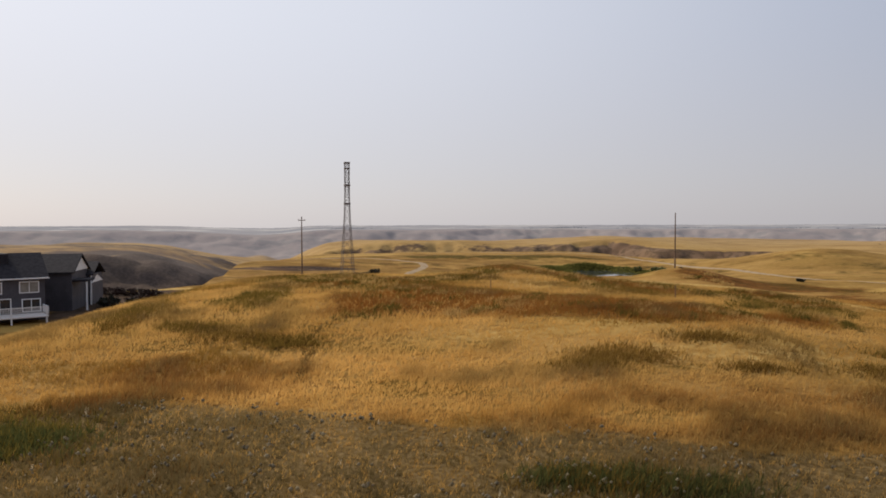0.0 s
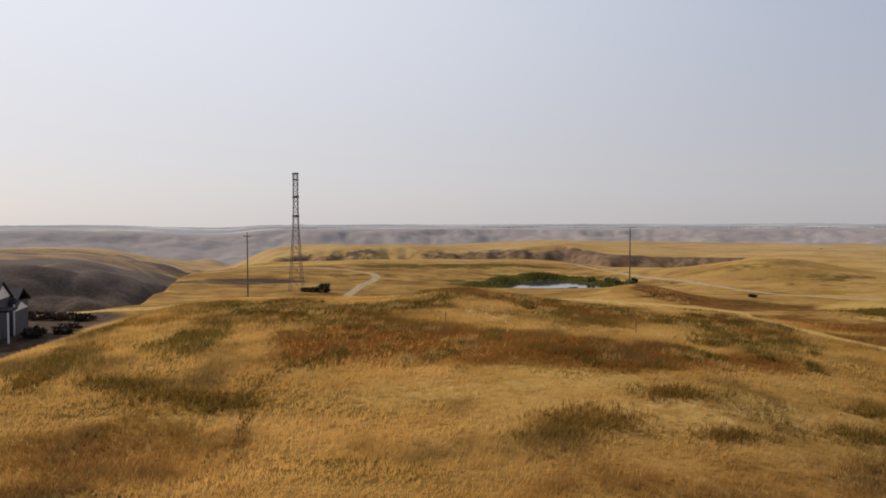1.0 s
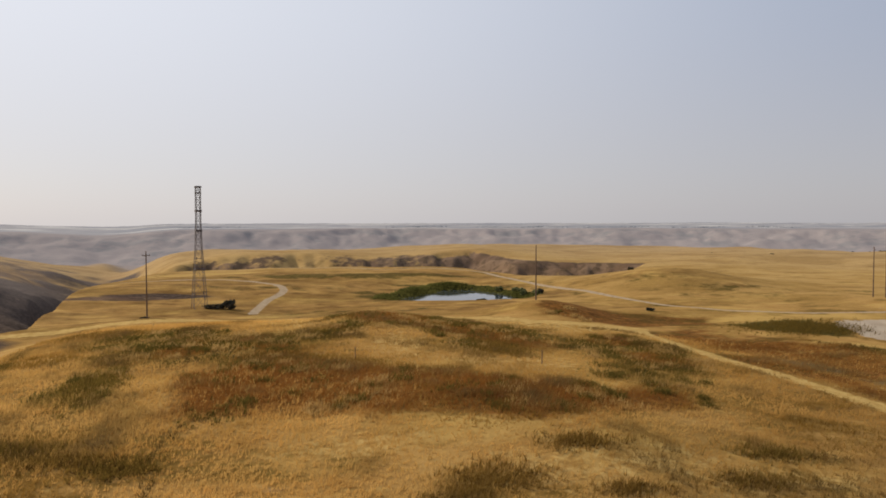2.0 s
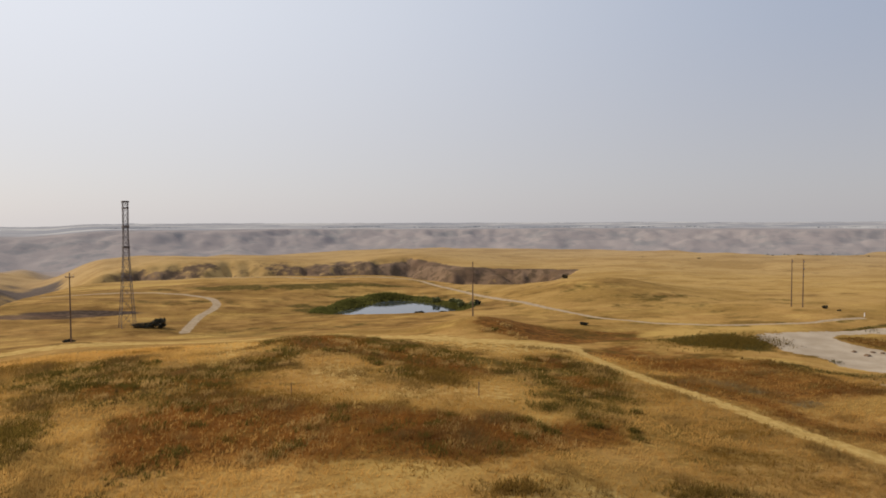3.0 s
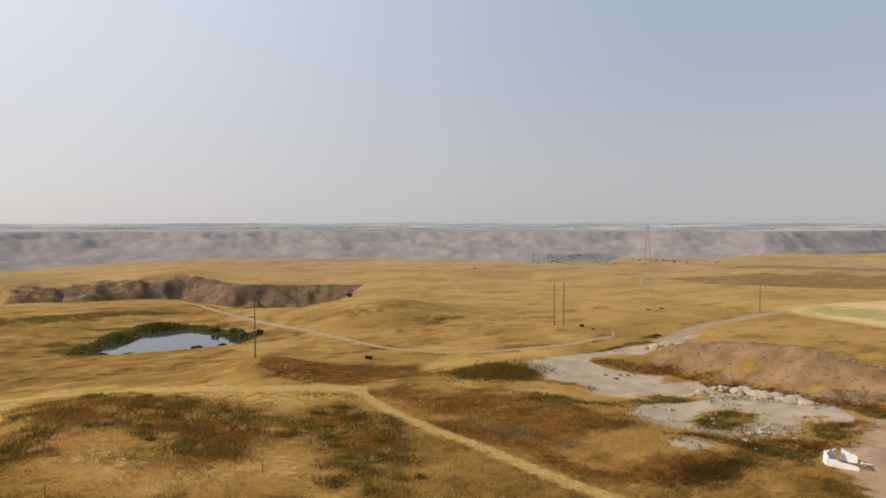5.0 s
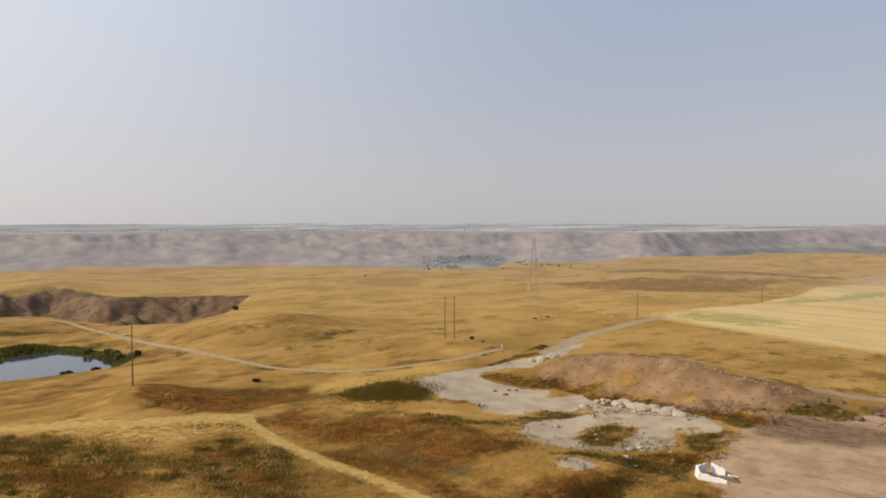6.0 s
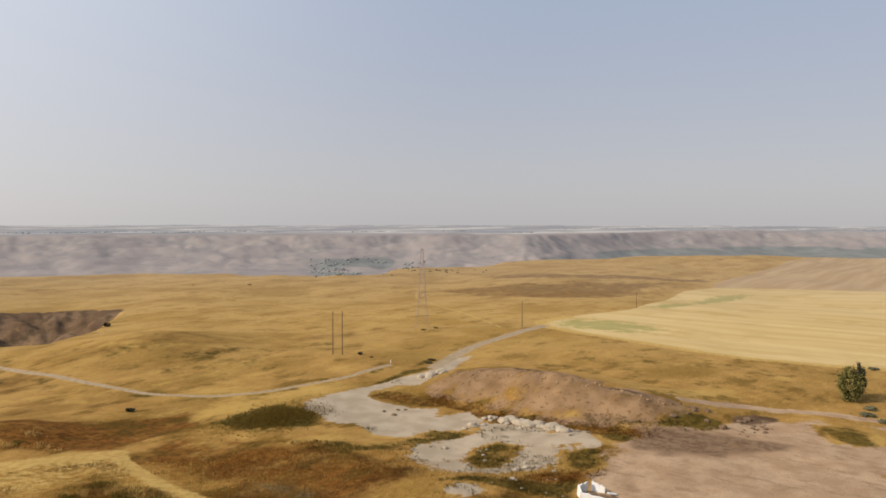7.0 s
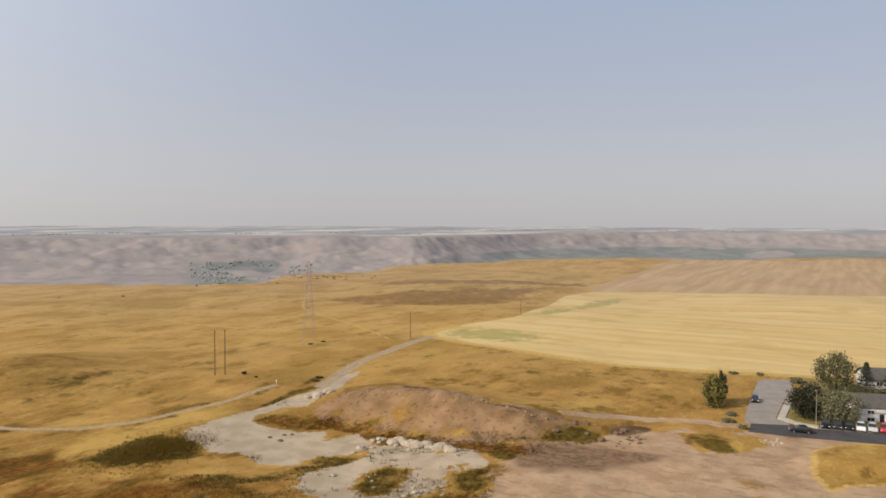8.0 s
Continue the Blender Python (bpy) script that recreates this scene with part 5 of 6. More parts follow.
def deck_house():
    """Two-storey grey house whose front carries a white deck."""
    h = thing("house", -50.9, 90.0, 2.0, "dark grey two-storey house with white deck", "house", 40)
    L, D, H = 19.0, 9.0, 5.5
    wall = part("wall", box(-L, 0, 0, D, -0.6, H), SIDING_GREY, h)
    siding(h, wall, -7.4, 0, 0, 0, H, SIDING_GREY)
    part("white_bay", box(-L + 0.1, -7.4, -0.5, 0.0, -0.6, H - 0.1), SIDING_WHITE, h, "white clapboard bay")
    for bm in gable_roof(-L, 0, 0, D, H, 8.2):
        part("roof", bm, SHINGLE, h)
    # cross gable
    bm = bmesh.new()
    add_box(bm, -7.2, -3.6, 2.2, 6.8, 6.6, 8.35)
    part("roof_box", bm, SHINGLE, h, "raised dark roof section")
    part("gable", gable(-0.05, 0, D, H, 8.1), SIDING_GREY, h)
    part("gutter", box(-L, 0.45, -0.62, -0.46, H - 0.3, H - 0.14, 0.02), TRIM, h, "white gutter")
    for x, w in ((-5.6, 1.6), (-1.75, 2.0)):
        window(h, x, 0, 3.55, w, 1.25, "front", BLIND)
    window(h, -1.55, 0, 1.15, 1.9, 1.45, "front")
    window(h, -5.0, 0, 0.75, 2.3, 2.0, "front")
    # deck
    d = part("deck", box(-12.0, -0.2, -3.2, 0, 0.62, 0.86, 0.03), TRIM, h, "white raised deck")
    for x in np.arange(-11.8, -0.1, 3.8):
        part("post", box(x - 0.09, x + 0.09, -3.1, -2.92, -0.9, 0.65), TRIM, d)
        part("rail_post", box(x - 0.06, x + 0.06, -3.18, -3.06, 0.86, 1.95), TRIM, d)
    part("rail", box(-12.0, -0.2, -3.17, -3.07, 1.85, 1.95), TRIM, d)
    part("rail", box(-0.3, -0.2, -3.1, 0, 1.85, 1.95), TRIM, d)
    part("rail", box(-12.0, -0.2, -3.16, -3.08, 0.98, 1.05), TRIM, d)
    bm = bmesh.new()
    for x in np.arange(-11.9, -0.2, 0.16):
        add_box(bm, x, x + 0.05, -3.15, -3.09, 1.0, 1.86)
    for y in np.arange(-3.0, 0, 0.16):
        add_box(bm, -0.28, -0.22, y, y + 0.05, 1.0, 1.86)
    tagged(part("balusters", bm, TRIM, d), kind="stuff")
    return h


def back_house():
    h = thing("house", -51.9, 98.5, 2.0, "dark grey house with a white gable end", "house", 13)
    L, D, H = 10.0, 8.0, 5.5
    wall = part("wall", box(-L, 0, 0, D, -0.6, H), SIDING_GREY, h)
    siding(h, wall, -L, 0, 0, 0, H, SIDING_GREY)
    for bm in gable_roof(-L, 0, 0, D, H, 7.7):
        part("roof", bm, SHINGLE, h)
    part("gable", gable(-0.04, 0.05, D - 0.05, H, 7.6), SIDING_WHITE, h, "white gable end")
    part("porch_roof", box(-0.2, 2.0, 0.2, 4.2, 4.05, 4.35, 0.08), SHINGLE, h, "dark porch roof")
    part("porch_post", box(1.7, 1.9, 0.3, 0.5, -0.4, 4.05), TRIM, h)
    g = part("garage_wall", box(-2.4, 0.7, 7.5, 14.5, -0.6, 4.6), SIDING_GREY, h, "grey garage wall")
    part("corner_trim", box(0.55, 0.74, 7.42, 7.6, -0.6, 4.6), TRIM, h, "white corner board")
    part("garage_gable", gable(-0.9, 7.6, 14.4, 3.3, 4.4, 1.62), SIDING_WHITE, h, "white gable end")
    for bm in gable_roof(-2.4, 0.7, 7.5, 14.5, 4.6, 6.2, 0.35):
        part("garage_roof", bm, SHINGLE, h)
    return h


deck_house()
back_house()

# yard beside the house
shrub(-49.5, 104, 1.6, 3.0, LEAF_SHRUB, "dark garden shrub beside the house", 50)
shrub(-47.3, 108, 1.0, 2.4, LEAF_SHRUB, "low dark garden shrub on bare soil", 51)


LEAF_RUST = leaf_material("reddish_hedge_leaves", (0.022, 0.012, 0.009), (0.045, 0.022, 0.015), (0.06, 0.03, 0.018))
for k, (x, y, h, w) in enumerate(((-66, 131, 1.5, 6.5), (-61.5, 130.5, 1.7, 6.0), (-57, 129.5, 1.5, 6.0), (-53, 127.5, 1.3, 5.0), (-48.5, 112, 1.2, 4.0))):
    shrub(x, y, h, w, LEAF_RUST, "dark reddish-brown hedge bush along the yard", 70 + k, 3.0, group="hedge behind the house")


def sheet(name, pts, lift, thick, material, label, category, parent=None, kind="structure"):
    """A paved slab laid on the ground."""
    bm = bmesh.new()
    low = [bm.verts.new((x, y, foot(x, y) + lift - thick)) for x, y in pts]
    top = [bm.verts.new((x, y, foot(x, y) + lift)) for x, y in pts]
    for i in range(len(pts)):
        j = (i + 1) % len(pts)
        bm.faces.new((low[i], low[j], top[j], top[i]))
    bm.faces.new(top)
    bmesh.ops.triangulate(bm, faces=bm.faces[:])
    bmesh.ops.recalc_face_normals(bm, faces=bm.faces)
    mesh = bpy.data.meshes.new(name)
    bm.to_mesh(mesh)
    mesh.materials.append(material)
    return tagged(new(name, mesh), label, category, kind=kind)


def along(a, b, n):
    return [(a[0] + (b[0] - a[0]) * k / n, a[1] + (b[1] - a[1]) * k / n) for k in range(n)]


ROAD_NEAR, ROAD_FAR = [(163.6, 22.3), (164.4, 14.2), (166.2, 7), (167.6, -2.8), (177, -34)], [(186, -36), (176.7, -3.2), (173.4, 9.2), (173.7, 14.7), (170.8, 22.5)]
sheet("road", ROAD_NEAR + ROAD_FAR, 0.10, 0.6, ASPHALT_DARK, "dark asphalt street past the parked cars", "road")
sheet("parking_lot", [(171.3, 24.0), (170.9, 22.7), (173.9, 14.9), (175.5, 15.3), (178.1, 18.1), (200, 17.4), (212, 16.6), (225, 16.8), (222.5, 23.5), (219.5, 25.6), (199, 25.2), (180, 24.6)],
      0.11, 0.6, ASPHALT, "sun-bleached grey asphalt parking lot", "parking lot")
sheet("pavement", [(175.6, 15.0), (174.0, 9.4), (175.8, 9.4), (176.8, 13.8), (179.5, 16.2), (200, 15.5), (211, 14.8), (212, 16.3), (200, 17.1), (178.2, 17.8)],
      0.24, 0.6, CONCRETE, "pale concrete kerb and pavement round the lawn", "pavement")
sheet("parking_bays", [(175.8, 9.2), (173.6, 9.2), (177.0, -3.2), (186, -35), (192, -34), (182.0, -3.0), (178.4, 9.2)],
      0.13, 0.6, ASPHALT, "grey asphalt parking bays beside the street", "parking lot")
sheet("lawn", [(178.6, 9.3), (182.2, -3.0), (191, -31), (230, -31), (230, 14.5), (211, 14.6), (200, 15.3), (179.6, 16.0), (177, 13.7), (176.0, 9.3)],
      0.18, 0.6, LAWN, "dry yellow-green lawn round the houses", "lawn")


def white_house():
    """Long low white building beside the parking bays."""
    h = thing("apartment_building", 184.6, 1.4, 1.25, "long white two-level building with grey roof", "house", -72)
    L, D, H = 26.0, 9.0, 3.5
    # its front faces the street: local -y
    part("wall", box(0, L, 0, D, -0.4, H), SIDING_WHITE, h)
    for bm in gable_roof(0, L, 0, D, H, 5.4, 0.6):
        part("roof", bm, SHINGLE_GREY, h)
    part("gable", gable(-0.04, 0.05, D - 0.05, H, 5.3), SIDING_WHITE, h)
    part("gable", gable(L - 0.16, 0.05, D - 0.05, H, 5.3), SIDING_WHITE, h)
    for k in range(6):
        window(h, 2.2 + k * 4.2, 0, 1.95, 1.3, 0.9, "front")
        window(h, 2.2 + k * 4.2, 0, 0.25, 1.5, 0.8, "front")
        if k % 2 == 0:
            part("door", box(4.0 + k * 4.2, 4.95 + k * 4.2, -0.06, 0.02, -0.2, 1.95, 0.02), SHINGLE, h, "dark entry door")
    part("planter", box(0.5, L - 0.5, -1.6, -0.9, -0.3, 0.35, 0.04), LAWN, h, "low clipped planting strip")
    part("fascia", box(-0.6, L + 0.6, -0.86, -0.72, H - 0.62, H - 0.42), TRIM, h)
    return h


def grey_house():
    h = thing("house", 222, -1.0, 1.25, "grey-roofed bungalow behind the spruces", "house", -72)
    part("wall", box(0, 15, 0, 8, -0.4, 2.8), SIDING_WHITE, h)
    for bm in gable_roof(0, 15, 0, 8, 2.8, 5.0, 0.6):
        part("roof", bm, SHINGLE_GREY, h)
    part("gable", gable(-0.04, 0.05, 7.95, 2.8, 4.9), SIDING_WHITE, h)
    window(h, 3, 0, 0.9, 1.4, 1.1, "front")
    window(h, 9, 0, 0.9, 1.8, 1.1, "front")
    return h


white_house()
grey_house()
tree(181.2, 12.2, 8.4, 7.6, LEAF_DARK, "dark green broad-leaved tree on the lawn", 1, 0.08)
tree(180.6, 5.7, 7.8, 8.8, LEAF_OLIVE, "grey-green spreading tree beside the parking bays", 2, 0.12)
tree(215.5, 6.2, 10.4, 10.4, LEAF_WILLOW, "tall grey-green willow behind the houses", 3, 0.05, 60)
tree(181.6, 32.0, 7.6, 5.0, LEAF_YELLOW, "yellowing poplar in the rough grass", 4, 0.03)
tree(187.5, 31.4, 7.4, 3.4, LEAF_DARK, "slim dark tree behind the yellowing poplar", 5, 0.1, 30)
spruce(211, -0.4, 9.4, 9.5, "dark green spruce beside the bungalow", 6)
spruce(217.5, -6.8, 9.4, 9.0, "dark green spruce at the lawn's edge", 7)
shrub(221.5, 15.8, 1.6, 3.6, LEAF_OLIVE, "dry brownish hedge at the lot's end", 60)
for k, (x, y, w) in enumerate(((226, 33, 2.4), (228.5, 26, 2.0), (166, 23.5, 2.2), (170, 27, 3.0), (176, 27.3, 2.6))):
    shrub(x, y, 0.8, w, LEAF_OLIVE, "low scrubby bush beside the asphalt", 61 + k, group="scrub round the lot")


def car_paint(name, colour):
    p = Paint(name, 0.3)
    p.bsdf.inputs["Coat Weight"].default_value = 0.5
    return p.colour(p.mix(p.ramp(p.noise(3, 4), 0.4, 0.7), colour, tuple(min(1, c * 1.15 + 0.01) for c in colour)))


def car(x, y, heading, paint, label, long=4.5, tall=1.45, pickup=False):
    """A parked car: shaped body, glass house, lamps and four wheels."""
    c = thing("car", x, y, foot(x, y) + 0.13, label, "car", heading)
    half, w = long / 2, 0.88

    def loft(profile, inset, name, material, label=""):
        bm = bmesh.new()
        a = [bm.verts.new((px, -w + inset * min(1, max(0, (pz - 0.75) / 0.6)), pz)) for px, pz in profile]
        b = [bm.verts.new((px, w - inset * min(1, max(0, (pz - 0.75) / 0.6)), pz)) for px, pz in profile]
        n = len(profile)
        for i in range(n):
            bm.faces.new((a[i], a[(i + 1) % n], b[(i + 1) % n], b[i]))
        bm.faces.new(a[::-1])
        bm.faces.new(b)
        bmesh.ops.recalc_face_normals(bm, faces=bm.faces)
        bmesh.ops.bevel(bm, geom=bm.edges[:], offset=0.035, segments=1, affect="EDGES")
        return part(name, bm, material, c, label)

    if pickup:
        body = [(-half, 0.35), (half, 0.35), (half, 0.95), (0.95, 1.1), (-half, 1.1)]
        cabin = [(-0.6, 1.08), (1.1, 1.06), (0.55, tall + 0.3), (-0.5, tall + 0.3)]
        roof = (-0.45, 0.5, tall + 0.28)
    else:
        body = [(-half, 0.3), (half, 0.3), (half, 0.68), (half - 0.25, 0.8), (0.95, 0.95), (-1.65, 0.98), (-half + 0.05, 0.9)]
        cabin = [(-1.75, 0.95), (1.1, 0.93), (0.35, tall), (-1.0, tall)]
        roof = (-0.95, 0.3, tall - 0.02)
    loft(body, 0.12, "body", paint)
    loft(cabin, 0.24, "window_glass", GLASS, "dark tinted car glass")
    part("roof", box(roof[0], roof[1], -w + 0.24, w - 0.24, roof[2], roof[2] + 0.05, 0.02), paint, c)
    for sx in (-1, 1):
        for sy in (-1, 1):
            at = (sx * (half - 0.85), sy * (w - 0.1), 0.2)
            tyre = part("wheel", bar((at[0], at[1] - 0.1, at[2]), (at[0], at[1] + 0.1, at[2]), 0.33, 16), RUBBER, c)
            part("rim", bar((at[0], at[1] + sy * 0.09, at[2]), (at[0], at[1] + sy * 0.115, at[2]), 0.2, 12), CHROME, tyre, "alloy rim")
            lamp = TRIM if sx > 0 else LAMP_RED
            part("headlight" if sx > 0 else "tail_light", box(sx * half - 0.03, sx * half + 0.03, sy * 0.68 - 0.16, sy * 0.68 + 0.16, 0.62, 0.74, 0.02), lamp, c)
    return c


LAMP_RED = mat("red_lamp_plastic", (0.25, 0.01, 0.01), (0.3, 0.02, 0.02), 6, 0.3)
BLACK = car_paint("black_car_paint", (0.012, 0.012, 0.014))
CHARCOAL = car_paint("charcoal_car_paint", (0.03, 0.03, 0.035))
WHITE = car_paint("white_car_paint", (0.75, 0.74, 0.72))
SILVER = car_paint("silver_car_paint", (0.5, 0.5, 0.48))
RED = car_paint("red_car_paint", (0.45, 0.025, 0.03))
car(168.8, 12.6, 100, BLACK, "black sedan on the dark street")
car(192.6, 23.9, 187, BLACK, "black car at the edge of the lot")
for k, (paint, tone, pickup) in enumerate(((BLACK, "black pickup", True), (CHARCOAL, "charcoal sedan", False), (BLACK, "black sedan", False),
                                           (WHITE, "white sedan", False), (SILVER, "silver sedan", False), (RED, "red sedan", False))):
    car(176.1 + 0.52 * k, 8.0 - 2.2 * k, 181, paint, tone + " parked nose-in beside the street", 4.6, 1.5, pickup)["group"] = "cars in the parking bays"


def lamp_post(x, y, tall, label):
    t = thing("street_lamp", x, y, foot(x, y), label, "street lamp")
    part("pole", bar((0, 0, 0), (0, 0, tall), 0.08, 10, 0.05), PALE_STEEL, t)
    part("arm", bar((0, 0, tall), (-1.4, 0.2, tall + 0.25), 0.05, 8), PALE_STEEL, t)
    part("lamp_head", box(-1.9, -1.3, 0.08, 0.32, tall + 0.18, tall + 0.32, 0.03), PALE_STEEL, t)


lamp_post(176.0, 9.9, 8.0, "pale steel street lamp beside the kerb")


def sign_post(x, y, tall, label, name="stake"):
    t = thing(name, x, y, foot(x, y) - 0.1, label, "post")
    part("shaft", box(-0.05, 0.05, -0.05, 0.05, 0, tall + 0.1, 0.01), POLE_WOOD, t)
    part("cap", box(-0.07, 0.07, -0.07, 0.07, tall + 0.1, tall + 0.16, 0.01), POLE_WOOD, t)


for x, y, h in ((26.6, 80.6, 1.5), (5.7, 84.2, 1.3)):
    sign_post(x, y, h, "thin weathered stake in the grass")
m = thing("marker_post", 145.5, 139.0, foot(145.5, 139.0), "short white marker post at the track's end", "post")
part("shaft", box(-0.08, 0.08, -0.08, 0.08, -0.1, 0.9, 0.02), TRIM, m)
part("cap", box(-0.1, 0.1, -0.1, 0.1, 0.9, 0.96, 0.01), TRIM, m)

# ---- the pit: broken concrete, rubble and lumps of pale silt ----


def lump(rng, r, flat=0.6):
    bm = bmesh.new()
    bmesh.ops.create_icosphere(bm, subdivisions=2, radius=r)
    off = Vector(rng.random(3) * 50)
    for v in bm.verts:
        n = noise.noise(v.co / r * 1.3 + off) * 0.35 + noise.noise(v.co / r * 3 + off) * 0.15
        v.co *= 1 + n
        v.co.z *= flat
    return bm


SILT_LUMP = mat("pale_silt_lumps", (0.33, 0.27, 0.20), (0.42, 0.35, 0.265), 1.2, 0.95, 0, 0.6)
CLAY_LUMP = mat("brown_clay_clods", (0.11, 0.07, 0.042), (0.20, 0.13, 0.08), 1.6, 0.95, 0, 0.6)


def scatter_lumps(name, label, category, rows, material, group, seed, size):
    rng = np.random.default_rng(seed)
    for cx, cy, sx, sy, n in rows:
        for k in range(n):
            x, y = cx + rng.normal() * sx, cy + rng.normal() * sy
            r = size * (0.5 + rng.random() ** 2 * 1.2)
            mesh = bpy.data.meshes.new(name)
            bm = lump(rng, r)
            bm.to_mesh(mesh)
            bm.free()
            mesh.materials.append(material)
            ob = new(name, mesh)
            ob.matrix_basis = pose(x, y, foot(x, y) + r * 0.12, 0, 0, rng.random() * 360)
            tagged(ob, label, category, group)


scatter_lumps("silt_lump", "weathered lump of pale dumped silt", "lump", [(121.5, y, 0.9, 1.3, 5) for y in (71, 74.5, 78, 81.5, 85, 88.5)] + [(117, 89, 2.0, 1.2, 3), (140, 119, 3.0, 1.8, 9)], SILT_LUMP, "silt heaps in the pit", 21, 1.0)
scatter_lumps("rubble", "piece of pale rubble lying in weeds", "rubble", [(98, 80, 4, 5, 16), (93, 66, 4, 6, 9), (104, 66, 4, 4, 8), (159, 18, 2.2, 1.6, 14)], SILT_LUMP, "rubble in the pit", 22, 0.34)
scatter_lumps("clod", "dark clay clod on the torn ground", "rubble", [(143, 55, 3.5, 3.0, 12), (146, 43, 2.6, 1.6, 20), (142, 120, 2.6, 1.5, 9), (113, 108, 2, 2, 4)], CLAY_LUMP, "clay clods", 23, 0.5)
TAN_LUMP = mat("tan_clay_clods", (0.24, 0.15, 0.075), (0.36, 0.24, 0.13), 1.6, 0.95, 0, 0.6)
scatter_lumps("bank_clod", "tan clay clod along the bank's rim", "rubble", [(139.5, y, 1.2, 2.4, 7) for y in (108, 102, 96, 90, 84, 78, 72, 66, 60)], TAN_LUMP, "clods on the bank", 24, 0.26)


def broken_tank():
    """A broken white shell: leaning slabs of its wall round a heap of dark earth."""
    x, y = 94.8, 52.2
    rng = np.random.default_rng(3)
    t = thing("broken_tank", x, y, foot(x, y) - 0.1, "broken white concrete tank lying in weeds", "tank", -60)

    def slab(a, b, h0, h1, lean, thick=0.22):
        """A wall from a to b with a jagged top that leans inwards."""
        bm = bmesh.new()
        a, b = Vector((*a, 0)), Vector((*b, 0))
        side = Vector((-(b - a).y, (b - a).x, 0)).normalized()
        rows = []
        for k in range(8):
            f = k / 7
            p, h = a.lerp(b, f), (h0 + (h1 - h0) * f) * (0.9 + 0.2 * rng.random())
            up = side * lean * h
            rows.append([bm.verts.new(p), bm.verts.new(p + up + Vector((0, 0, h))), bm.verts.new(p + up + side * thick + Vector((0, 0, h - 0.05))), bm.verts.new(p + side * thick)])
        for p, q in zip(rows[:-1], rows[1:]):
            for i in range(4):
                bm.faces.new((p[i], p[(i + 1) % 4], q[(i + 1) % 4], q[i]))
        bm.faces.new(rows[0])
        bm.faces.new(rows[-1][::-1])
        bmesh.ops.recalc_face_normals(bm, faces=bm.faces)
        return bm

    for a, b, h0, h1, lean in (((-2.0, 0.4), (-0.6, 2.0), 1.5, 1.7, -0.15), ((-1.6, -1.2), (-2.0, 0.4), 1.1, 1.5, -0.1), ((1.9, -1.9), (-1.6, -1.2), 0.6, 1.1, -0.12), ((0.0, 2.1), (1.9, 1.5), 1.5, 1.0, 0.2)):
        part("shell", slab(a, b, h0, h1, lean), SIDING_WHITE, t)
    bm = box(-0.7, 0.7, -0.25, 0.25, 0, 0.16, 0.04)
    bmesh.ops.transform(bm, matrix=pose(2.9, 0.6, 0.35, 0, 12, 20), verts=bm.verts)
    part("fragment", bm, SIDING_WHITE, t, "fallen white slab")
    for k, (px, py, r) in enumerate(((0.0, 0.2, 1.2), (1.6, -0.2, 1.1), (3.0, -0.5, 0.9))):
        bm = lump(rng, r, 0.4)
        bmesh.ops.translate(bm, vec=(px, py, 0.05), verts=bm.verts)
        part("rubble_fill", bm, CLAY_LUMP, t, "dark earth spilling out")


broken_tank()

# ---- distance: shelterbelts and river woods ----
# far crowns carry the haze in their colour: pale grey-green
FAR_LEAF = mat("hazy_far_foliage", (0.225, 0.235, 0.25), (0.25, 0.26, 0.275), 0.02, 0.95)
RIVER_LEAF = mat("hazed_river_foliage", (0.225, 0.238, 0.226), (0.255, 0.266, 0.252), 0.02, 0.95)
RIM_LEAF = mat("dry_shrub_foliage", (0.055, 0.048, 0.026), (0.10, 0.085, 0.045), 0.05, 0.95)


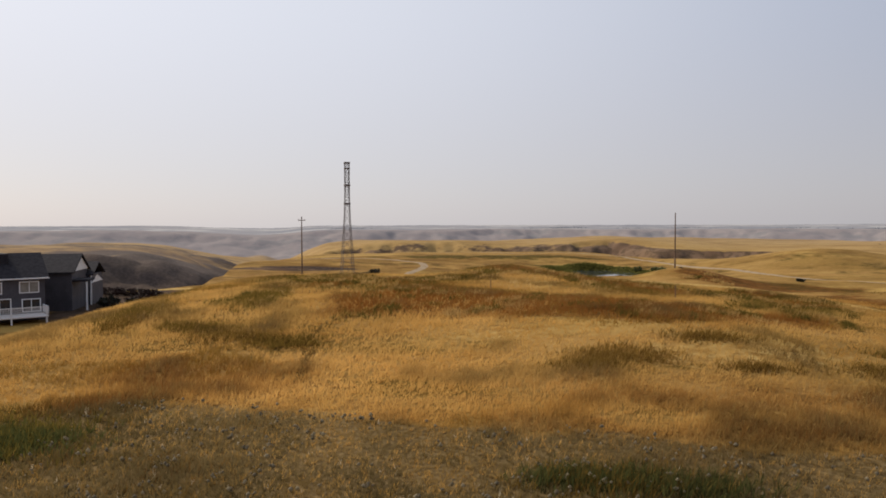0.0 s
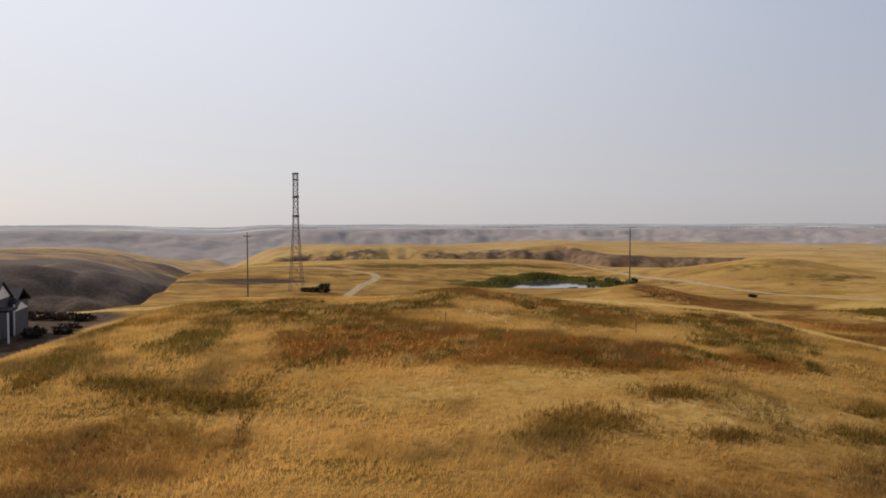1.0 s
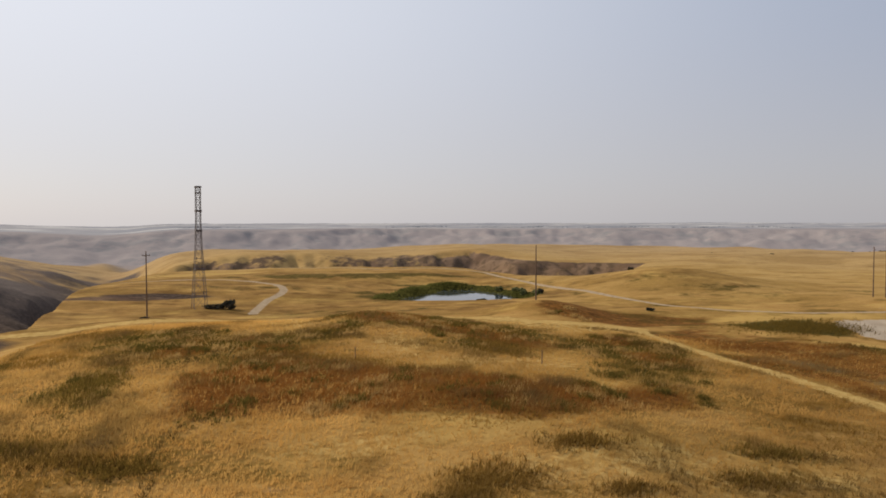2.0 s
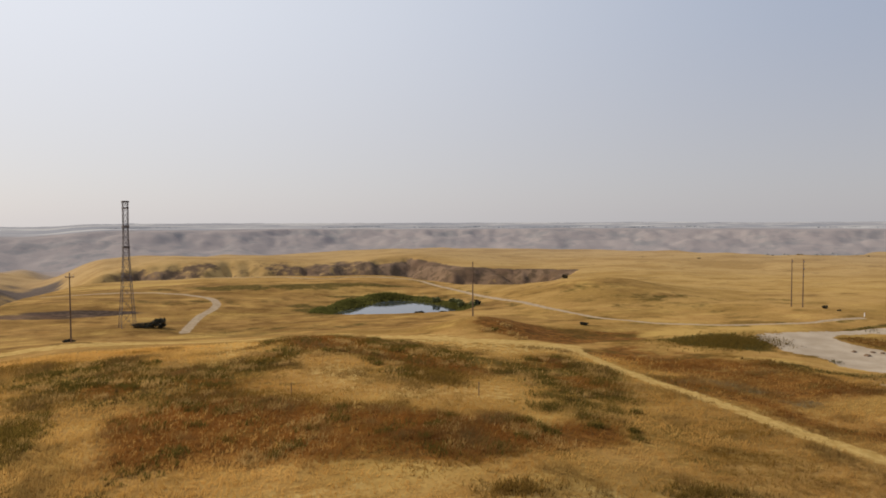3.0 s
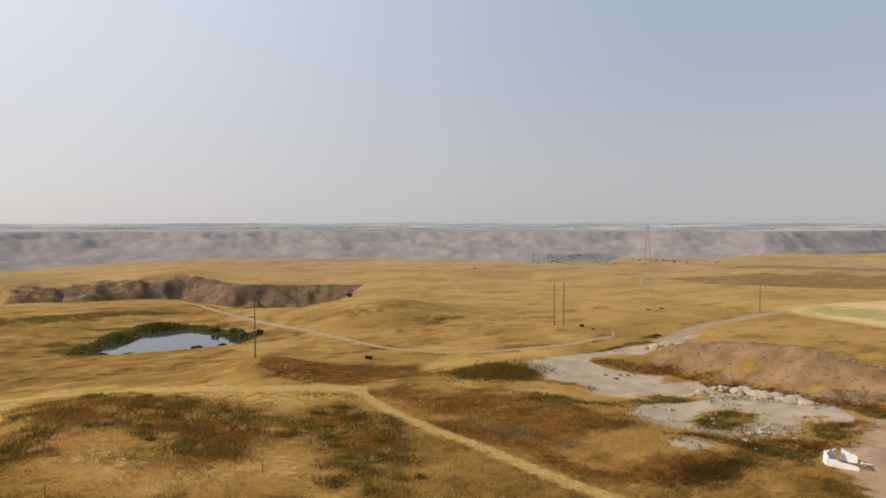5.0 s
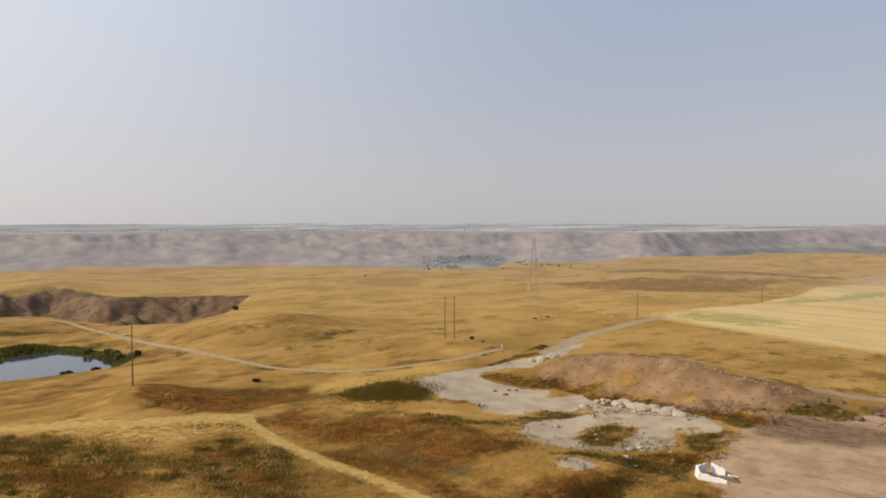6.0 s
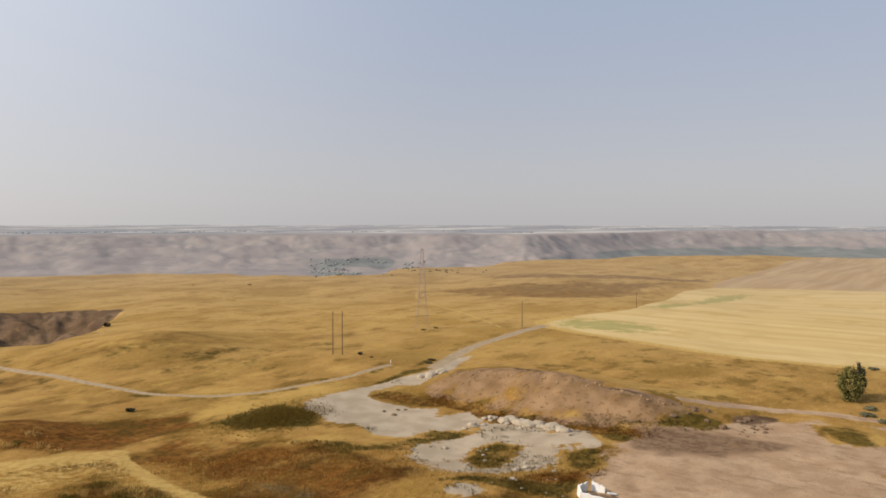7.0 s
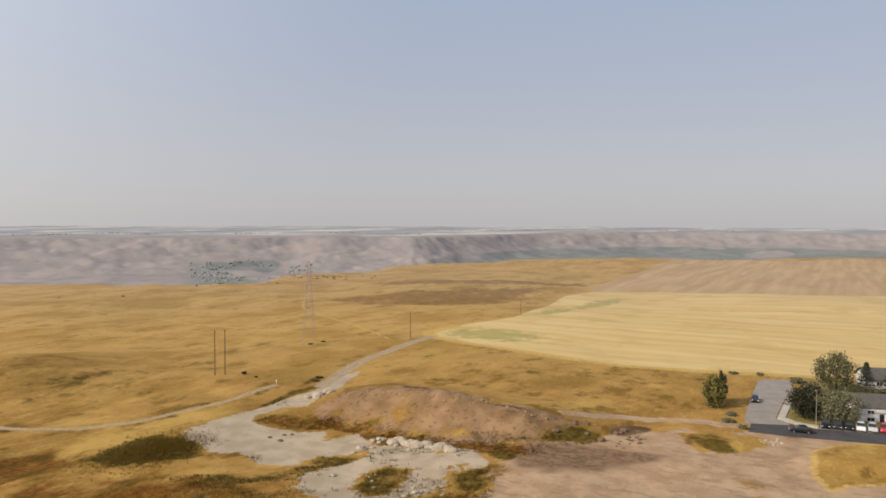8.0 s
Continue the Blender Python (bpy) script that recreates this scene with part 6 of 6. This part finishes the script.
def far_wood(rows, name, label, seed, tall, material=FAR_LEAF):
    """Woods too far off to count: many small crowns as one mesh."""
    rng = np.random.default_rng(seed)
    verts, faces = [], []
    unit = bmesh.new()
    bmesh.ops.create_icosphere(unit, subdivisions=1, radius=1)
    uv = np.array([v.co for v in unit.verts])
    uf = np.array([[v.index for v in f.verts] for f in unit.faces])
    unit.free()
    count = 0
    for az, d0, span, deep, n in rows:
        a = np.radians(az + np.clip(rng.normal(size=n) * 0.3, -0.6, 0.6) * span)
        d = d0 + np.clip(rng.normal(size=n) * 0.3, -0.6, 0.6) * deep
        x, y = np.sin(a) * d, np.cos(a) * d
        z = height(x, y)
        for i in np.nonzero(((z < -52) & (value_noise(x, y, 150, 35, 3) > -0.12)) | (d < 1000) | (d > 2400))[0]:
            r = tall * (0.4 + 0.6 * rng.random())
            k = uv * (1 + 0.16 * rng.normal(size=(len(uv), 1))) * np.array([r * 0.95, r * 0.95, r * 0.32])
            verts.append(k + np.array([x[i], y[i], z[i] + r * 0.12]))
            faces.append(uf + count)
            count += len(uv)
    ob = new(name, mesh_from(name, np.concatenate(verts), np.concatenate(faces), material))
    return tagged(ob, label, "trees", kind="stuff")


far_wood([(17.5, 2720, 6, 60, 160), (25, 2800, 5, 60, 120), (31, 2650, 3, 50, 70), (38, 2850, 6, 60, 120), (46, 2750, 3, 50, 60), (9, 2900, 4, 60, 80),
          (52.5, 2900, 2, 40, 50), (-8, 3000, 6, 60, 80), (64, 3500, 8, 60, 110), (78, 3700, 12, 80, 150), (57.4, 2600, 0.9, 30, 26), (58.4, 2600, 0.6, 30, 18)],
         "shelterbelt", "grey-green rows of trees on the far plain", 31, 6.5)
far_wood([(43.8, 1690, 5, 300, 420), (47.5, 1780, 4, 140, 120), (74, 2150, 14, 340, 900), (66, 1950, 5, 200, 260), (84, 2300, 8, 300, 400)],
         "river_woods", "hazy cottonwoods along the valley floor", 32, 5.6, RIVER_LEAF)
far_wood([(50, 560, 8, 70, 36), (33, 470, 10, 80, 2), (44, 520, 5, 40, 14)], "valley_shrubs", "dark shrubs dotted along the plateau's rim", 33, 1.5, RIM_LEAF)
